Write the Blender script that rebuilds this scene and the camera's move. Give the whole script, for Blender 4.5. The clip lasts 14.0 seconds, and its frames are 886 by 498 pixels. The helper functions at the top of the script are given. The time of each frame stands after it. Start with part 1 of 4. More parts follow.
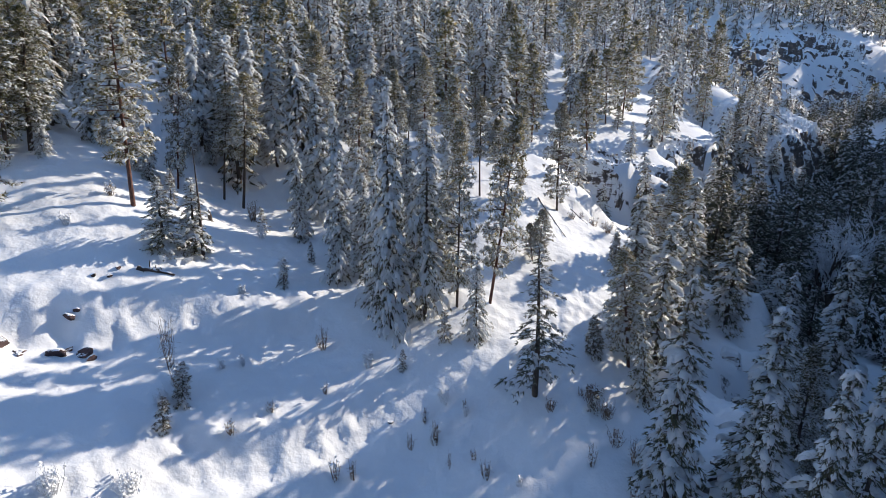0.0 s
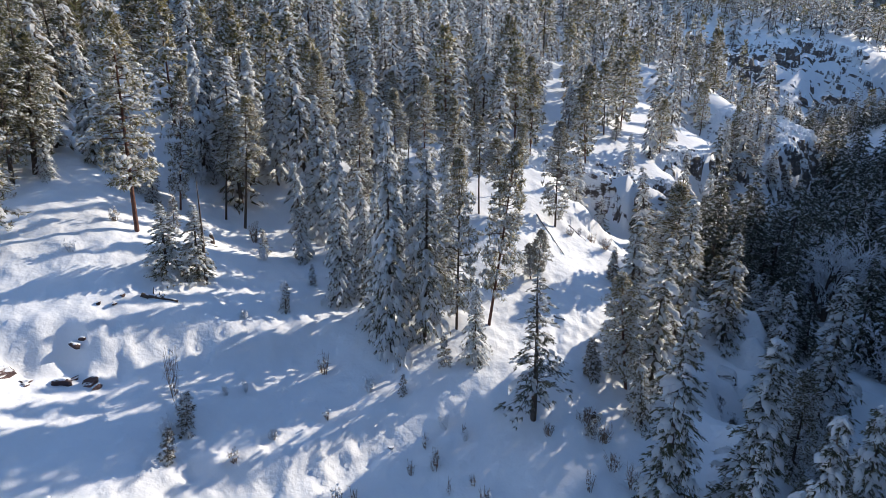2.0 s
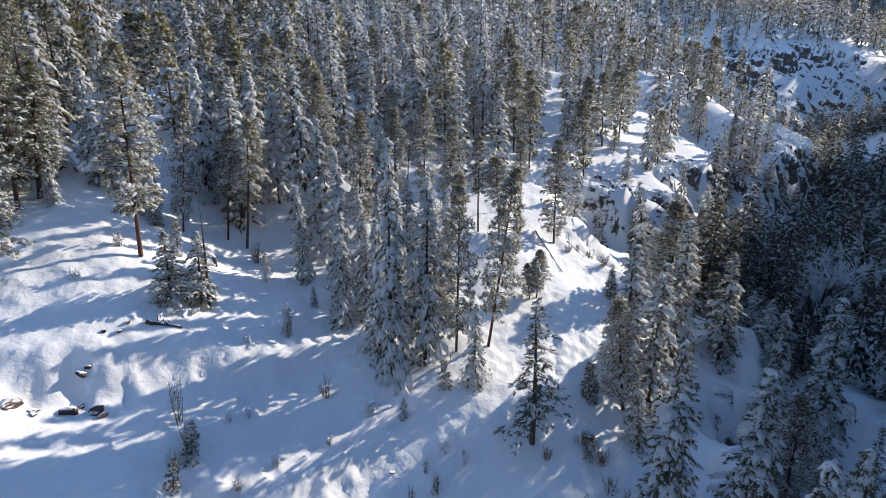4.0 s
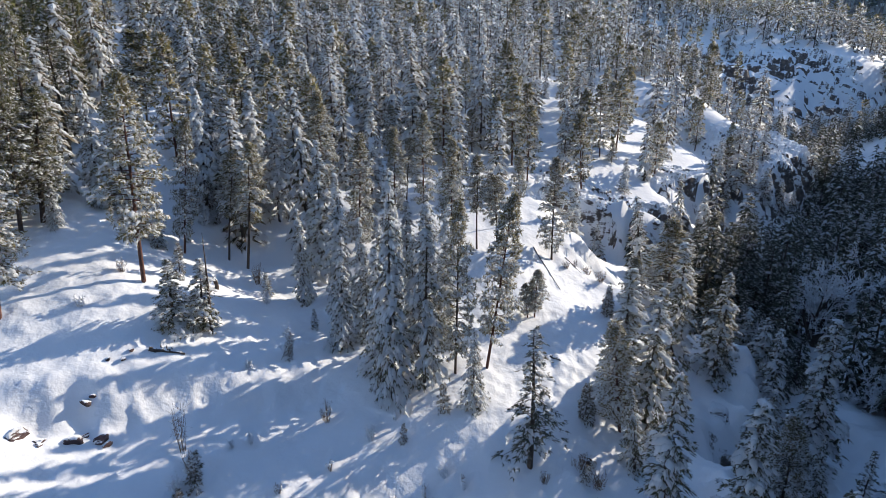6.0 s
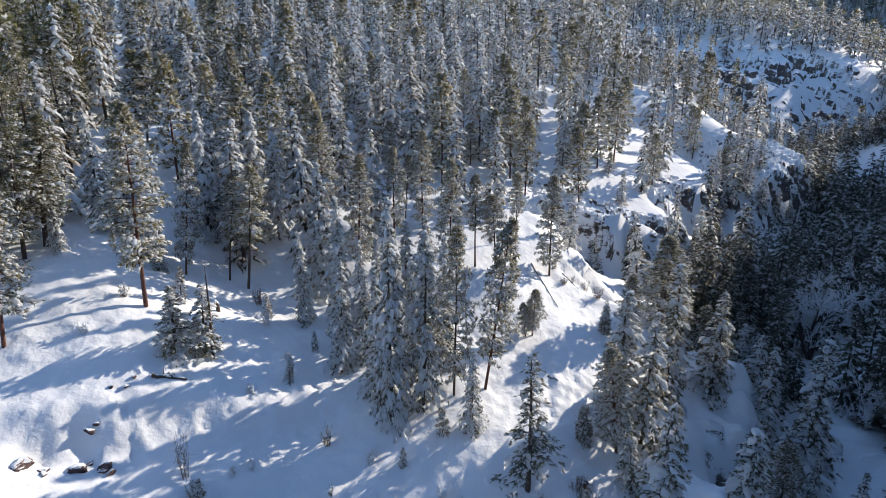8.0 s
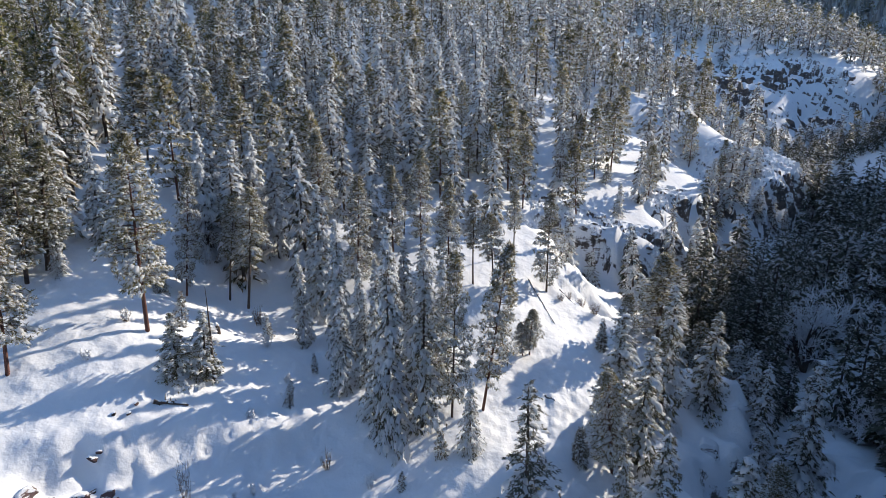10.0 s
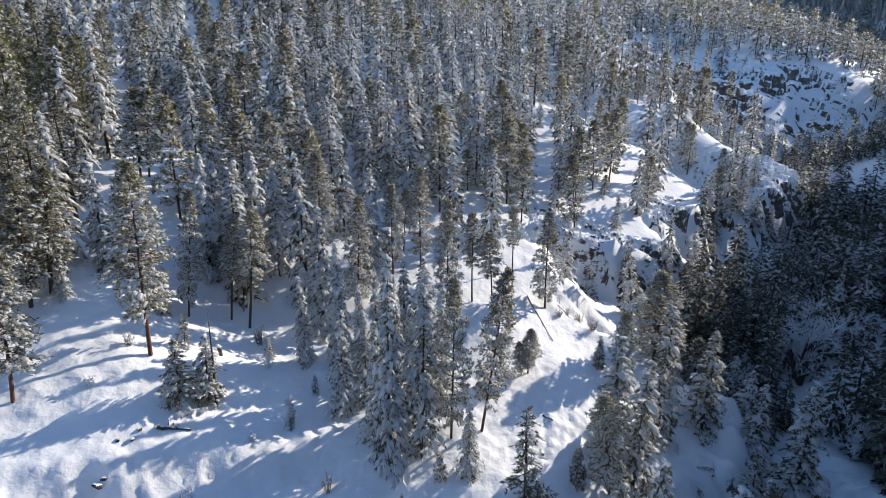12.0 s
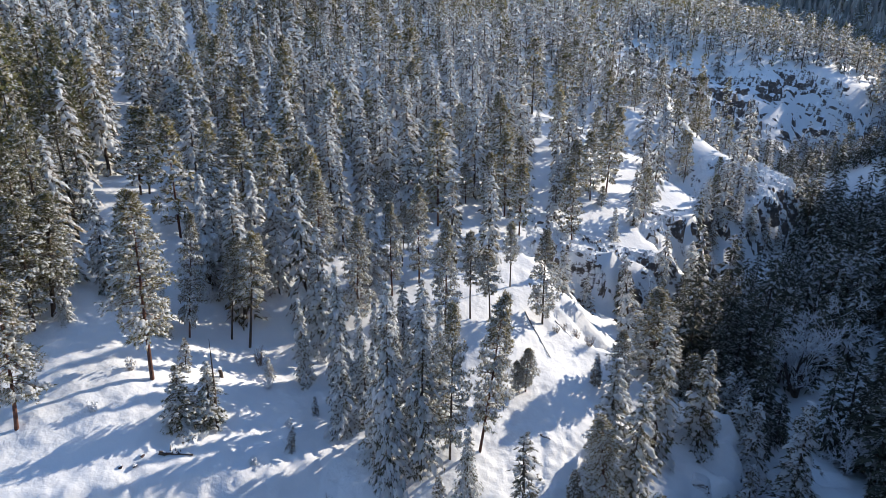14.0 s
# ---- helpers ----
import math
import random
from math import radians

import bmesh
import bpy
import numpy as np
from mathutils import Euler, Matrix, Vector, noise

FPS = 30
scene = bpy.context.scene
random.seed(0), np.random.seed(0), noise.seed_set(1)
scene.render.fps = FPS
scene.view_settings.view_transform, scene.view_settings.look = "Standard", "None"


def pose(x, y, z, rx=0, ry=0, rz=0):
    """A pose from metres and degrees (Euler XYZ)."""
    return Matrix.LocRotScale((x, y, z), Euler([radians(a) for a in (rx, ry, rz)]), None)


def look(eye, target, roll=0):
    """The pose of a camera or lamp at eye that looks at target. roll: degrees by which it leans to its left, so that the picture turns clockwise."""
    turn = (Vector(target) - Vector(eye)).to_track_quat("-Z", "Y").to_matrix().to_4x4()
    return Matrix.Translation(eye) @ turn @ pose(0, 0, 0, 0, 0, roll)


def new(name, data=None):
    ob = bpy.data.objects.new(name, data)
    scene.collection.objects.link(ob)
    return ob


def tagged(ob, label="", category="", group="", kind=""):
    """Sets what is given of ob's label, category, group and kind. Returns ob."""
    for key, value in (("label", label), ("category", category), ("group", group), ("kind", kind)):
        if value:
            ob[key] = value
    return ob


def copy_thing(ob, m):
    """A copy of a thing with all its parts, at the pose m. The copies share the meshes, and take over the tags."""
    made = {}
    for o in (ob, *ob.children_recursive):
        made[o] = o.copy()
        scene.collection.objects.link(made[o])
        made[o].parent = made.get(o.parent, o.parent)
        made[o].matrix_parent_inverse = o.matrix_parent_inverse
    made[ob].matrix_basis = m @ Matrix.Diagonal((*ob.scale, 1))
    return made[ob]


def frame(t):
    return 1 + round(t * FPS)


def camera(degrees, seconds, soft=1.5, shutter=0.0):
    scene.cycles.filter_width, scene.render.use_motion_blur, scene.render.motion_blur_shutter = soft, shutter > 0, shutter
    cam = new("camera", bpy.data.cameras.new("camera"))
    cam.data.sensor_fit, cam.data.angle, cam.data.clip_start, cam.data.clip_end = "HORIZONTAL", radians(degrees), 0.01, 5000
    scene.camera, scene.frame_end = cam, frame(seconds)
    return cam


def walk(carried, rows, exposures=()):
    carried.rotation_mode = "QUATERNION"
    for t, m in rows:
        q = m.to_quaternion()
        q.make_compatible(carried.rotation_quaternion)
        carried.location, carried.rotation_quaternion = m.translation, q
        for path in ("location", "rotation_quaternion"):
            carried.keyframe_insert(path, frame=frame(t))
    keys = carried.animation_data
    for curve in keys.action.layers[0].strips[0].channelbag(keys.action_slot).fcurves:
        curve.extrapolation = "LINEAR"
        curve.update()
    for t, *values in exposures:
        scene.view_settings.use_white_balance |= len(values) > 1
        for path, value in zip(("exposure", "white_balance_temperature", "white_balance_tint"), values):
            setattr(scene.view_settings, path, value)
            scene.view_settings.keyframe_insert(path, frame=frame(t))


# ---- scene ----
cam = camera(79.4, 14.0, soft=0.65)
METRES, EYE, TILT, LEAN, TURN = 14.0, 15.0, -16.0, 0.0, 0.0
ROWS = [
    (0.0, 0.0, 0.0, 0.0, 0.0, 0.0, -0.0),
    (0.5, -0.0009, -0.0082, 0.0298, -0.03, 0.01, 0.0),
    (1.0, -0.0019, -0.0183, 0.0643, -0.05, 0.01, 0.0),
    (1.5, -0.003, -0.0279, 0.094, -0.08, 0.04, 0.01),
    (2.0, -0.0041, -0.0389, 0.1287, -0.11, 0.05, 0.0),
    (2.5, -0.0051, -0.0484, 0.1592, -0.14, 0.06, 0.01),
    (3.0, -0.0064, -0.0598, 0.1918, -0.16, 0.09, 0.02),
    (5.5, -0.0151, -0.1103, 0.3654, -0.38, 0.04, 0.03),
    (6.0, -0.0155, -0.12, 0.4002, -0.42, 0.04, 0.04),
    (6.5, -0.0159, -0.1296, 0.4335, -0.46, 0.07, 0.05),
    (7.0, -0.0164, -0.1397, 0.4678, -0.5, 0.08, 0.06),
    (7.5, -0.0164, -0.149, 0.5006, -0.53, 0.09, 0.06),
    (8.0, -0.0165, -0.1583, 0.5344, -0.57, 0.1, 0.08),
    (10.5, -0.0181, -0.208, 0.7113, -0.82, 0.09, 0.07),
    (11.0, -0.0175, -0.2189, 0.7465, -0.84, 0.12, 0.06),
    (11.5, -0.0185, -0.2281, 0.7824, -0.85, 0.09, 0.05),
    (12.0, -0.0197, -0.2373, 0.8183, -0.87, 0.08, 0.04),
    (12.5, -0.0191, -0.2474, 0.8532, -0.89, 0.1, 0.05),
    (13.0, -0.0205, -0.2573, 0.8883, -0.93, 0.1, 0.05),
    (13.5, -0.022, -0.2662, 0.9247, -0.98, 0.1, 0.04),
    (14.0, -0.0238, -0.2755, 0.9605, -1.09, 0.09, 0.07),
]
walk(cam, [(t, pose(0, 0, EYE, TILT, LEAN, TURN) @ pose(METRES * x, METRES * y, METRES * z, 90 + pitch, roll, yaw)) for t, x, y, z, yaw, pitch, roll in ROWS])

# ---- daylight: low winter sun from beyond the gorge, clear blue sky ----
SUN_UP, SUN_ROUND = 20.5, 55.0          # degrees above the horizon; clockwise from straight ahead
world = bpy.data.worlds.new("winter_sky")
scene.world = world
world.use_nodes = True
wn = world.node_tree.nodes
sky = wn.new("ShaderNodeTexSky")
sky.sky_type, sky.sun_disc = "NISHITA", False
sky.sun_elevation, sky.sun_rotation = radians(SUN_UP), radians(SUN_ROUND)
sky.altitude, sky.air_density, sky.dust_density, sky.ozone_density = 1200, 1.0, 0.05, 3.0
wn["Background"].inputs["Strength"].default_value = 0.185
world.node_tree.links.new(sky.outputs["Color"], wn["Background"].inputs["Color"])
sun = new("sun", bpy.data.lights.new("sun", "SUN"))
scene.view_settings.exposure = 0.5
sun.data.energy, sun.data.angle, sun.data.color = 4.7, radians(0.6), (1.0, 0.89, 0.75)
_a, _e = radians(SUN_ROUND), radians(SUN_UP)
sun.matrix_world = look((60, 40, 120), (60 - math.sin(_a) * math.cos(_e), 40 - math.cos(_a) * math.cos(_e), 120 - math.sin(_e)))


# ---- materials ----
class Mat:
    def __init__(self, name):
        self.mat = bpy.data.materials.new(name)
        self.mat.use_nodes = True
        self.nodes, self.links = self.mat.node_tree.nodes, self.mat.node_tree.links
        self.bsdf = self.nodes["Principled BSDF"]

    def add(self, kind, **values):
        n = self.nodes.new(kind)
        for k, v in values.items():
            n.inputs[k.replace("_", " ")].default_value = v
        return n

    def link(self, a, out, b, inp):
        self.links.new(a.outputs[out], b.inputs[inp])

    def place(self):
        return self.add("ShaderNodeNewGeometry")

    def noise(self, scale, detail=4.0, rough=0.55, where=None):
        n = self.add("ShaderNodeTexNoise", Scale=scale, Detail=detail, Roughness=rough)
        self.link(where or self.place(), "Position", n, "Vector")
        return n

    def ramp(self, source, out, stops):
        r = self.nodes.new("ShaderNodeValToRGB")
        while len(r.color_ramp.elements) < len(stops):
            r.color_ramp.elements.new(0.5)
        for e, (p, c) in zip(r.color_ramp.elements, stops):
            e.position, e.color = p, (*c, 1) if len(c) == 3 else c
        self.link(source, out, r, "Fac")
        return r

    def mix(self, fac, a, b):
        m = self.nodes.new("ShaderNodeMix")
        m.data_type = "RGBA"
        for sock, v in ((0, fac), (6, a), (7, b)):
            if isinstance(v, tuple) and hasattr(v[0], "outputs"):
                self.links.new(v[0].outputs[v[1]], m.inputs[sock])
            elif sock:
                m.inputs[sock].default_value = (*v, 1)
            else:
                m.inputs[sock].default_value = v
        return m

    def bump(self, source, out, strength, distance, base=None):
        b = self.add("ShaderNodeBump", Strength=strength, Distance=distance)
        self.link(source, out, b, "Height")
        if base:
            self.link(base, "Normal", b, "Normal")
        self.link(b, "Normal", self.bsdf, "Normal")
        return b


def snow_material():
    m = Mat("snow")
    c = m.ramp(m.noise(0.35, 5), "Fac", [(0.3, (0.80, 0.82, 0.85)), (0.7, (0.87, 0.88, 0.89))])
    m.link(c, "Color", m.bsdf, "Base Color")
    m.bsdf.inputs["Roughness"].default_value = 0.75
    m.bsdf.inputs["Specular IOR Level"].default_value = 0.25
    b = m.bump(m.noise(1.6, 5, 0.6), "Fac", 0.5, 0.25)
    m.bump(m.noise(9.0, 3), "Fac", 0.35, 0.03, b)
    return m.mat


def snow_load_material():
    # thin clumps of powder: part of the light passes through them
    m = Mat("powder_snow")
    c = m.ramp(m.noise(1.5, 4), "Fac", [(0.3, (0.82, 0.84, 0.86)), (0.7, (0.89, 0.90, 0.91))])
    m.link(c, "Color", m.bsdf, "Base Color")
    m.bsdf.inputs["Roughness"].default_value = 0.8
    m.bsdf.inputs["Specular IOR Level"].default_value = 0.2
    thin = m.add("ShaderNodeBsdfTranslucent")
    m.link(c, "Color", thin, "Color")
    both = m.nodes.new("ShaderNodeMixShader")
    both.inputs["Fac"].default_value = 0.6
    m.links.new(m.bsdf.outputs[0], both.inputs[1])
    m.links.new(thin.outputs[0], both.inputs[2])
    m.links.new(both.outputs[0], m.nodes["Material Output"].inputs["Surface"])
    return m.mat


def ground_material():
    # snow wherever it can lie, bare rock where the land is too steep for it
    m = Mat("snow_over_rock")
    geo = m.place()
    snow = m.ramp(m.noise(0.3, 5), "Fac", [(0.3, (0.80, 0.82, 0.85)), (0.7, (0.87, 0.88, 0.89))])
    rock = m.ramp(m.noise(0.9, 7, 0.65), "Fac", [(0.28, (0.045, 0.04, 0.04)), (0.5, (0.13, 0.11, 0.10)), (0.75, (0.26, 0.22, 0.19))])
    sep = m.nodes.new("ShaderNodeSeparateXYZ")
    m.link(geo, "Normal", sep, "Vector")
    jag = m.nodes.new("ShaderNodeMath")
    jag.operation = "MULTIPLY_ADD"
    m.link(m.noise(0.45, 6, 0.7), "Fac", jag, 0)
    jag.inputs[1].default_value = 0.75
    m.link(sep, "Z", jag, 2)
    bare = m.ramp(jag, "Value", [(0.66, (1, 1, 1)), (0.73, (0, 0, 0))])
    mixed = m.mix((bare, "Color"), (snow, "Color"), (rock, "Color"))
    m.link(mixed, 2, m.bsdf, "Base Color")
    m.bsdf.inputs["Roughness"].default_value = 0.75
    m.bsdf.inputs["Specular IOR Level"].default_value = 0.25
    b = m.bump(m.noise(0.7, 4, 0.5), "Fac", 0.4, 0.4)
    b = m.bump(m.noise(2.4, 3, 0.5), "Fac", 0.22, 0.14, b)
    m.bump(m.noise(7.0, 3, 0.6), "Fac", 0.22, 0.05, b)
    return m.mat


def bark_material(name, dark, light):
    m = Mat(name)
    c = m.ramp(m.noise(6.0, 6, 0.7), "Fac", [(0.3, dark), (0.7, light)])
    m.link(c, "Color", m.bsdf, "Base Color")
    m.bsdf.inputs["Roughness"].default_value = 0.9
    m.bump(m.noise(14.0, 5, 0.7), "Fac", 0.8, 0.05)
    return m.mat


def needle_material(name, dark, mid, light, frost=0.3):
    # needles of three greens; a share of the sprays is rimed pale
    m = Mat(name)
    g = m.place()
    c = m.ramp(g, "Random Per Island", [(0.0, dark), (0.5 - frost / 2, mid), (0.97 - frost, light), (1.0 - frost, (0.42, 0.39, 0.36)), (1.0, (0.66, 0.64, 0.62))])
    info = m.nodes.new("ShaderNodeObjectInfo")
    tone = m.add("ShaderNodeHueSaturation", Saturation=0.95)
    v = m.nodes.new("ShaderNodeMapRange")
    v.inputs["To Min"].default_value, v.inputs["To Max"].default_value = 0.75, 1.3
    m.link(info, "Random", v, "Value")
    m.link(v, "Result", tone, "Value")
    m.link(c, "Color", tone, "Color")
    m.link(tone, "Color", m.bsdf, "Base Color")
    m.bsdf.inputs["Roughness"].default_value = 0.6
    thin = m.add("ShaderNodeBsdfTranslucent")
    m.link(tone, "Color", thin, "Color")
    both = m.nodes.new("ShaderNodeMixShader")
    both.inputs["Fac"].default_value = 0.5
    out = m.nodes["Material Output"]
    m.links.new(m.bsdf.outputs[0], both.inputs[1])
    m.links.new(thin.outputs[0], both.inputs[2])
    m.links.new(both.outputs[0], out.inputs["Surface"])
    return m.mat


SNOW = snow_material()
SNOW_LOAD = snow_load_material()
GROUND = ground_material()
BARK = bark_material("grey_brown_bark", (0.035, 0.025, 0.02), (0.13, 0.095, 0.075))
RED_BARK = bark_material("red_pine_bark", (0.05, 0.022, 0.018), (0.19, 0.085, 0.06))
TWIG = bark_material("frosted_twig", (0.55, 0.55, 0.57), (0.85, 0.86, 0.88))
DRY = bark_material("dry_stalk", (0.10, 0.06, 0.04), (0.32, 0.22, 0.15))
FIR_GREEN = needle_material("fir_needles", (0.055, 0.055, 0.034), (0.13, 0.11, 0.062), (0.24, 0.19, 0.11), 0.40)
NEAR_GREEN = needle_material("near_fir_needles", (0.045, 0.055, 0.03), (0.11, 0.105, 0.055), (0.22, 0.19, 0.10), 0.16)
OLIVE_GREEN = needle_material("olive_pine_needles", (0.065, 0.078, 0.03), (0.17, 0.17, 0.07), (0.31, 0.28, 0.13), 0.3)
FAR_GREEN = needle_material("far_rimed_needles", (0.06, 0.065, 0.047), (0.13, 0.125, 0.09), (0.23, 0.21, 0.16), 0.5)
# one dark fir's own green; on the gorge firs it paints in deep shade
DARK_SHADE_GREEN = needle_material("dark_fir_and_gorge_shade_needles", (0.05, 0.058, 0.042), (0.10, 0.105, 0.07), (0.17, 0.165, 0.11), 0.2)
PINE_GREEN = needle_material("pine_needles", (0.075, 0.075, 0.03), (0.19, 0.17, 0.065), (0.33, 0.27, 0.12), 0.34)
# pale greys that put sunlit haze into the far conifers' colour
HAZE_PALE = needle_material("haze_pale_needles", (0.16, 0.18, 0.18), (0.28, 0.30, 0.30), (0.40, 0.42, 0.42), 0.6)


# ---- the lie of the land ----
def soft(v, k):
    return k * np.logaddexp(0, v / k)


def step(v):
    v = np.clip(v, 0, 1)
    return v * v * (3 - 2 * v)


KNOLLS = [  # x, y, radius, height of gentle rises and hollows
    (-22, 30, 7, -0.80), (-24, 39, 8, 2.52), (-15, 26, 5, -0.59), (-19, 49, 9, -2.80), (-9, 33, 6, -0.95), (1, 38, 7, 1.06), (-12, 42, 7, 0.02), (8, 32, 6, 0.74), (12, 41, 6, 0.17), (-33, 60, 14, 2.43), (8, 62, 12, 0.29), (32, 84, 12, -1.99), (24, 130, 20, 3.22), (45, 112, 14, -2.06), (-8, 84, 16, 1.66), (26, 47, 8, -3.0), (50, 148, 22, -3.22), (0, 28, 5, -0.71), (150, 330, 70, 2.95), (0, 300, 80, -2.70), (4.5, 54.5, 5, 1.0), (17.5, 57.5, 6, -1.6), (112, 228, 22, -5.0), (57, 158, 9, 3.0),
]
RIM_Y = (-60, 0, 15, 30, 40, 46, 52, 57, 60, 62.5, 65, 70, 75, 78.5, 81.5, 83.5, 85.5, 88.5, 100, 115, 126, 136, 148, 165, 190, 225, 300, 330, 460)
RIM_X = (4, 10, 14, 18, 22, 27, 26, 22, 18.5, 15.0, 12.5, 12, 13, 16, 24, 30, 34, 37, 44, 60, 81, 91, 92, 90, 105, 163, 250, 275, 390)


def plateau(x, y):
    z = (-18.709 - 0.167 * x + 0.432 * y - 0.07 * soft(y - 45, 5) - 0.141 * soft(y - 62, 8)
         + (0.244 - 0.185 * np.tanh((y - 30) / 30)) * soft(-x - 4, 5) - 0.065 * soft(x - 20, 8) + 0.155 * soft(y - 110, 15))
    for kx, ky, r, h in KNOLLS:
        z = z + h * np.exp(-((x - kx) ** 2 + (y - ky) ** 2) / (r * r))
    # trough under the far spur, whose lee side lies in its own shade
    for (ax, ay), (bx, by) in zip(TROUGH, TROUGH[1:]):
        l2 = (bx - ax) ** 2 + (by - ay) ** 2
        u = np.clip(((x - ax) * (bx - ax) + (y - ay) * (by - ay)) / l2, 0, 1)
        dist = np.hypot(x - ax - u * (bx - ax), y - ay - u * (by - ay))
        z = z - 7.0 * np.exp(-(dist / 8.0) ** 2) * step((183 - y) / 12) * 0.75
    return z


TROUGH = ((64, 143), (66, 132), (69, 116))


def banks(x, y):
    # two cut banks of an old snowed-in track, stepping down towards the gorge
    z = 0
    for ax, ay, bx, by, rise, wide in BANKS:
        l = math.hypot(bx - ax, by - ay)
        u = ((x - ax) * (bx - ax) + (y - ay) * (by - ay)) / l
        q = ((x - ax) * -(by - ay) + (y - ay) * (bx - ax)) / l
        q = q + 0.3 * np.sin(u * 0.6 + ax) + 0.05 * np.sin(u * 2.3)
        ends = step((u + 4) / 6) * step((l + 4 - u) / 6)
        z = z + ends * rise * (step(q / wide + 0.5) - 0.5) * np.exp(-np.abs(q) / (2.5 * wide))
    return z


BANKS = ((-25.1, 28.4, -9.6, 36.6, 1.7, 2.6), (-17.0, 22.4, -4.6, 30.0, 1.5, 2.6))


WALL_Y = (-300, 0, 60, 97, 140, 161, 186, 200, 208, 217, 260, 314, 348, 366, 426, 518, 700)
WALL_TOP = (40, 54, 66, 76, 86, 90, 94, 95, 97, 105, 124, 140, 134, 142, 163, 186, 300)


def gorge_floor(x, y):
    gully = 9 * np.exp(-(((y - 70) / 13) ** 2 + ((x - 22) / 13) ** 2))
    return -14 + 0.045 * (y - 50) + 0.03 * np.abs(x - 0.75 * y - 8) + gully


def land(x, y):
    """Height of the snow at a place, without its fine relief."""
    x, y = np.asarray(x, float), np.asarray(y, float)
    p = plateau(x, y)
    p = 250 - soft(250 - p, 40) + banks(x, y)
    # ravine behind the far spur, with a steep crag on its far side
    q = y - np.interp(x, (60, 85, 122, 152, 172, 200, 300), (166, 172, 186, 205, 210, 220, 256))
    cut = np.where(q < 0, 1 - step((-q - 4) / 27), 1 - step((q - 2) / 30)) * step((x - 76) / 20)
    p = p + (np.minimum(2.0 + 0.03 * (x - 120), p) - p) * cut
    p = p + 12 * np.exp(-(((x - 185) / 60) ** 2 + ((y - 275) / 45) ** 2))
    d = (x - np.interp(y, RIM_Y, RIM_X)) * (0.8 - 0.45 * np.exp(-((y - 81) / 5) ** 2))
    d = d + 1.6 * np.sin(y * 0.35) + 1.1 * np.sin(y * 0.83 + 1) + 0.6 * np.sin(x * 0.7 + y * 1.9)
    wide = 7 + 0.7 * soft(y - 165, 8) + 1.5 * np.exp(-((y - 70) / 9) ** 2)
    f = gorge_floor(x, y)
    z = p + (np.minimum(f, p) - p) * (0.75 * step(d / wide) + 0.25 * step(d / (15 + wide)))
    # the far wall of the gorge, which keeps the sun out of it
    e = (x - (0.98 * y + 24)) * 0.71
    wall = f + 7.0 * soft(e, 6)
    top = np.interp(y, WALL_Y, WALL_TOP) + 1.5 * np.sin(y * 0.09) + 1.0 * np.sin(y * 0.21)
    wall = top - soft(top - wall, 6)
    far = np.hypot(x - 560, y - 760)
    z = np.maximum(z, 330 - 0.75 * far + 20 * np.sin(x * 0.02) + 14 * np.sin(y * 0.033 + x * 0.011))
    # a low snowy dome at the foot of that wall
    z = z + 20 * np.exp(-(((x - 146) / 25) ** 2 + ((y - 168) / 25) ** 2))
    k = step((e + 25) / 25)
    return np.where(e > -25, np.maximum(z, wall * k + z * (1 - k)), z)


# ---- meshes from arrays ----
def mesh_of(name, verts, faces, material, smooth=False):
    """One mesh from an array of places and lists of faces (arrays of triangles and of quads)."""
    me = bpy.data.meshes.new(name)
    verts = np.asarray(verts, np.float32)
    faces = [np.asarray(f, np.int32) for f in faces if len(f)]
    me.vertices.add(len(verts))
    me.vertices.foreach_set("co", verts.ravel())
    loops = np.concatenate([f.ravel() for f in faces])
    sizes = np.concatenate([np.full(len(f), f.shape[1], np.int32) for f in faces])
    me.loops.add(len(loops))
    me.loops.foreach_set("vertex_index", loops)
    me.polygons.add(len(sizes))
    me.polygons.foreach_set("loop_start", np.concatenate([[0], np.cumsum(sizes)[:-1]]).astype(np.int32))
    me.polygons.foreach_set("loop_total", sizes)
    me.polygons.foreach_set("use_smooth", np.full(len(sizes), smooth))
    me.materials.append(material)
    me.update(calc_edges=True)
    return me


def part(name, me, parent, label=""):
    ob = new(name, me)
    ob.parent = parent
    return tagged(ob, label)


def graded(inner_from, inner_to, fine, outer_from, outer_to, growth):
    """Grid lines: even and fine within a stretch, growing wider outwards."""
    mid = list(np.arange(inner_from, inner_to, fine))
    up, s = [mid[-1]], fine
    while up[-1] < outer_to:
        s = min(s * growth, 90)
        up.append(up[-1] + s)
    down, s = [mid[0]], fine
    while down[-1] > outer_from:
        s = min(s * growth, 90)
        down.append(down[-1] - s)
    return np.array(down[:0:-1] + mid + up[1:])


def ripple(x, y):
    """Small mounds and hollows of the snow cover, some decimetres high."""
    r = 0.09 * np.sin(x * 0.9 + 1.3 * np.sin(y * 0.7)) * np.sin(y * 1.1 + 1.7 * np.sin(x * 0.45))
    r = r + 0.06 * np.sin(x * 2.3 + 2.0 * np.sin(y * 1.3 + x * 0.4)) * np.sin(y * 2.7 + 1.1 * np.sin(x * 1.9))
    return r + 0.06 * np.sin(x * 5.1 + 3 * np.sin(y * 2.2)) * np.sin(y * 5.7 + 2 * np.sin(x * 3.1))


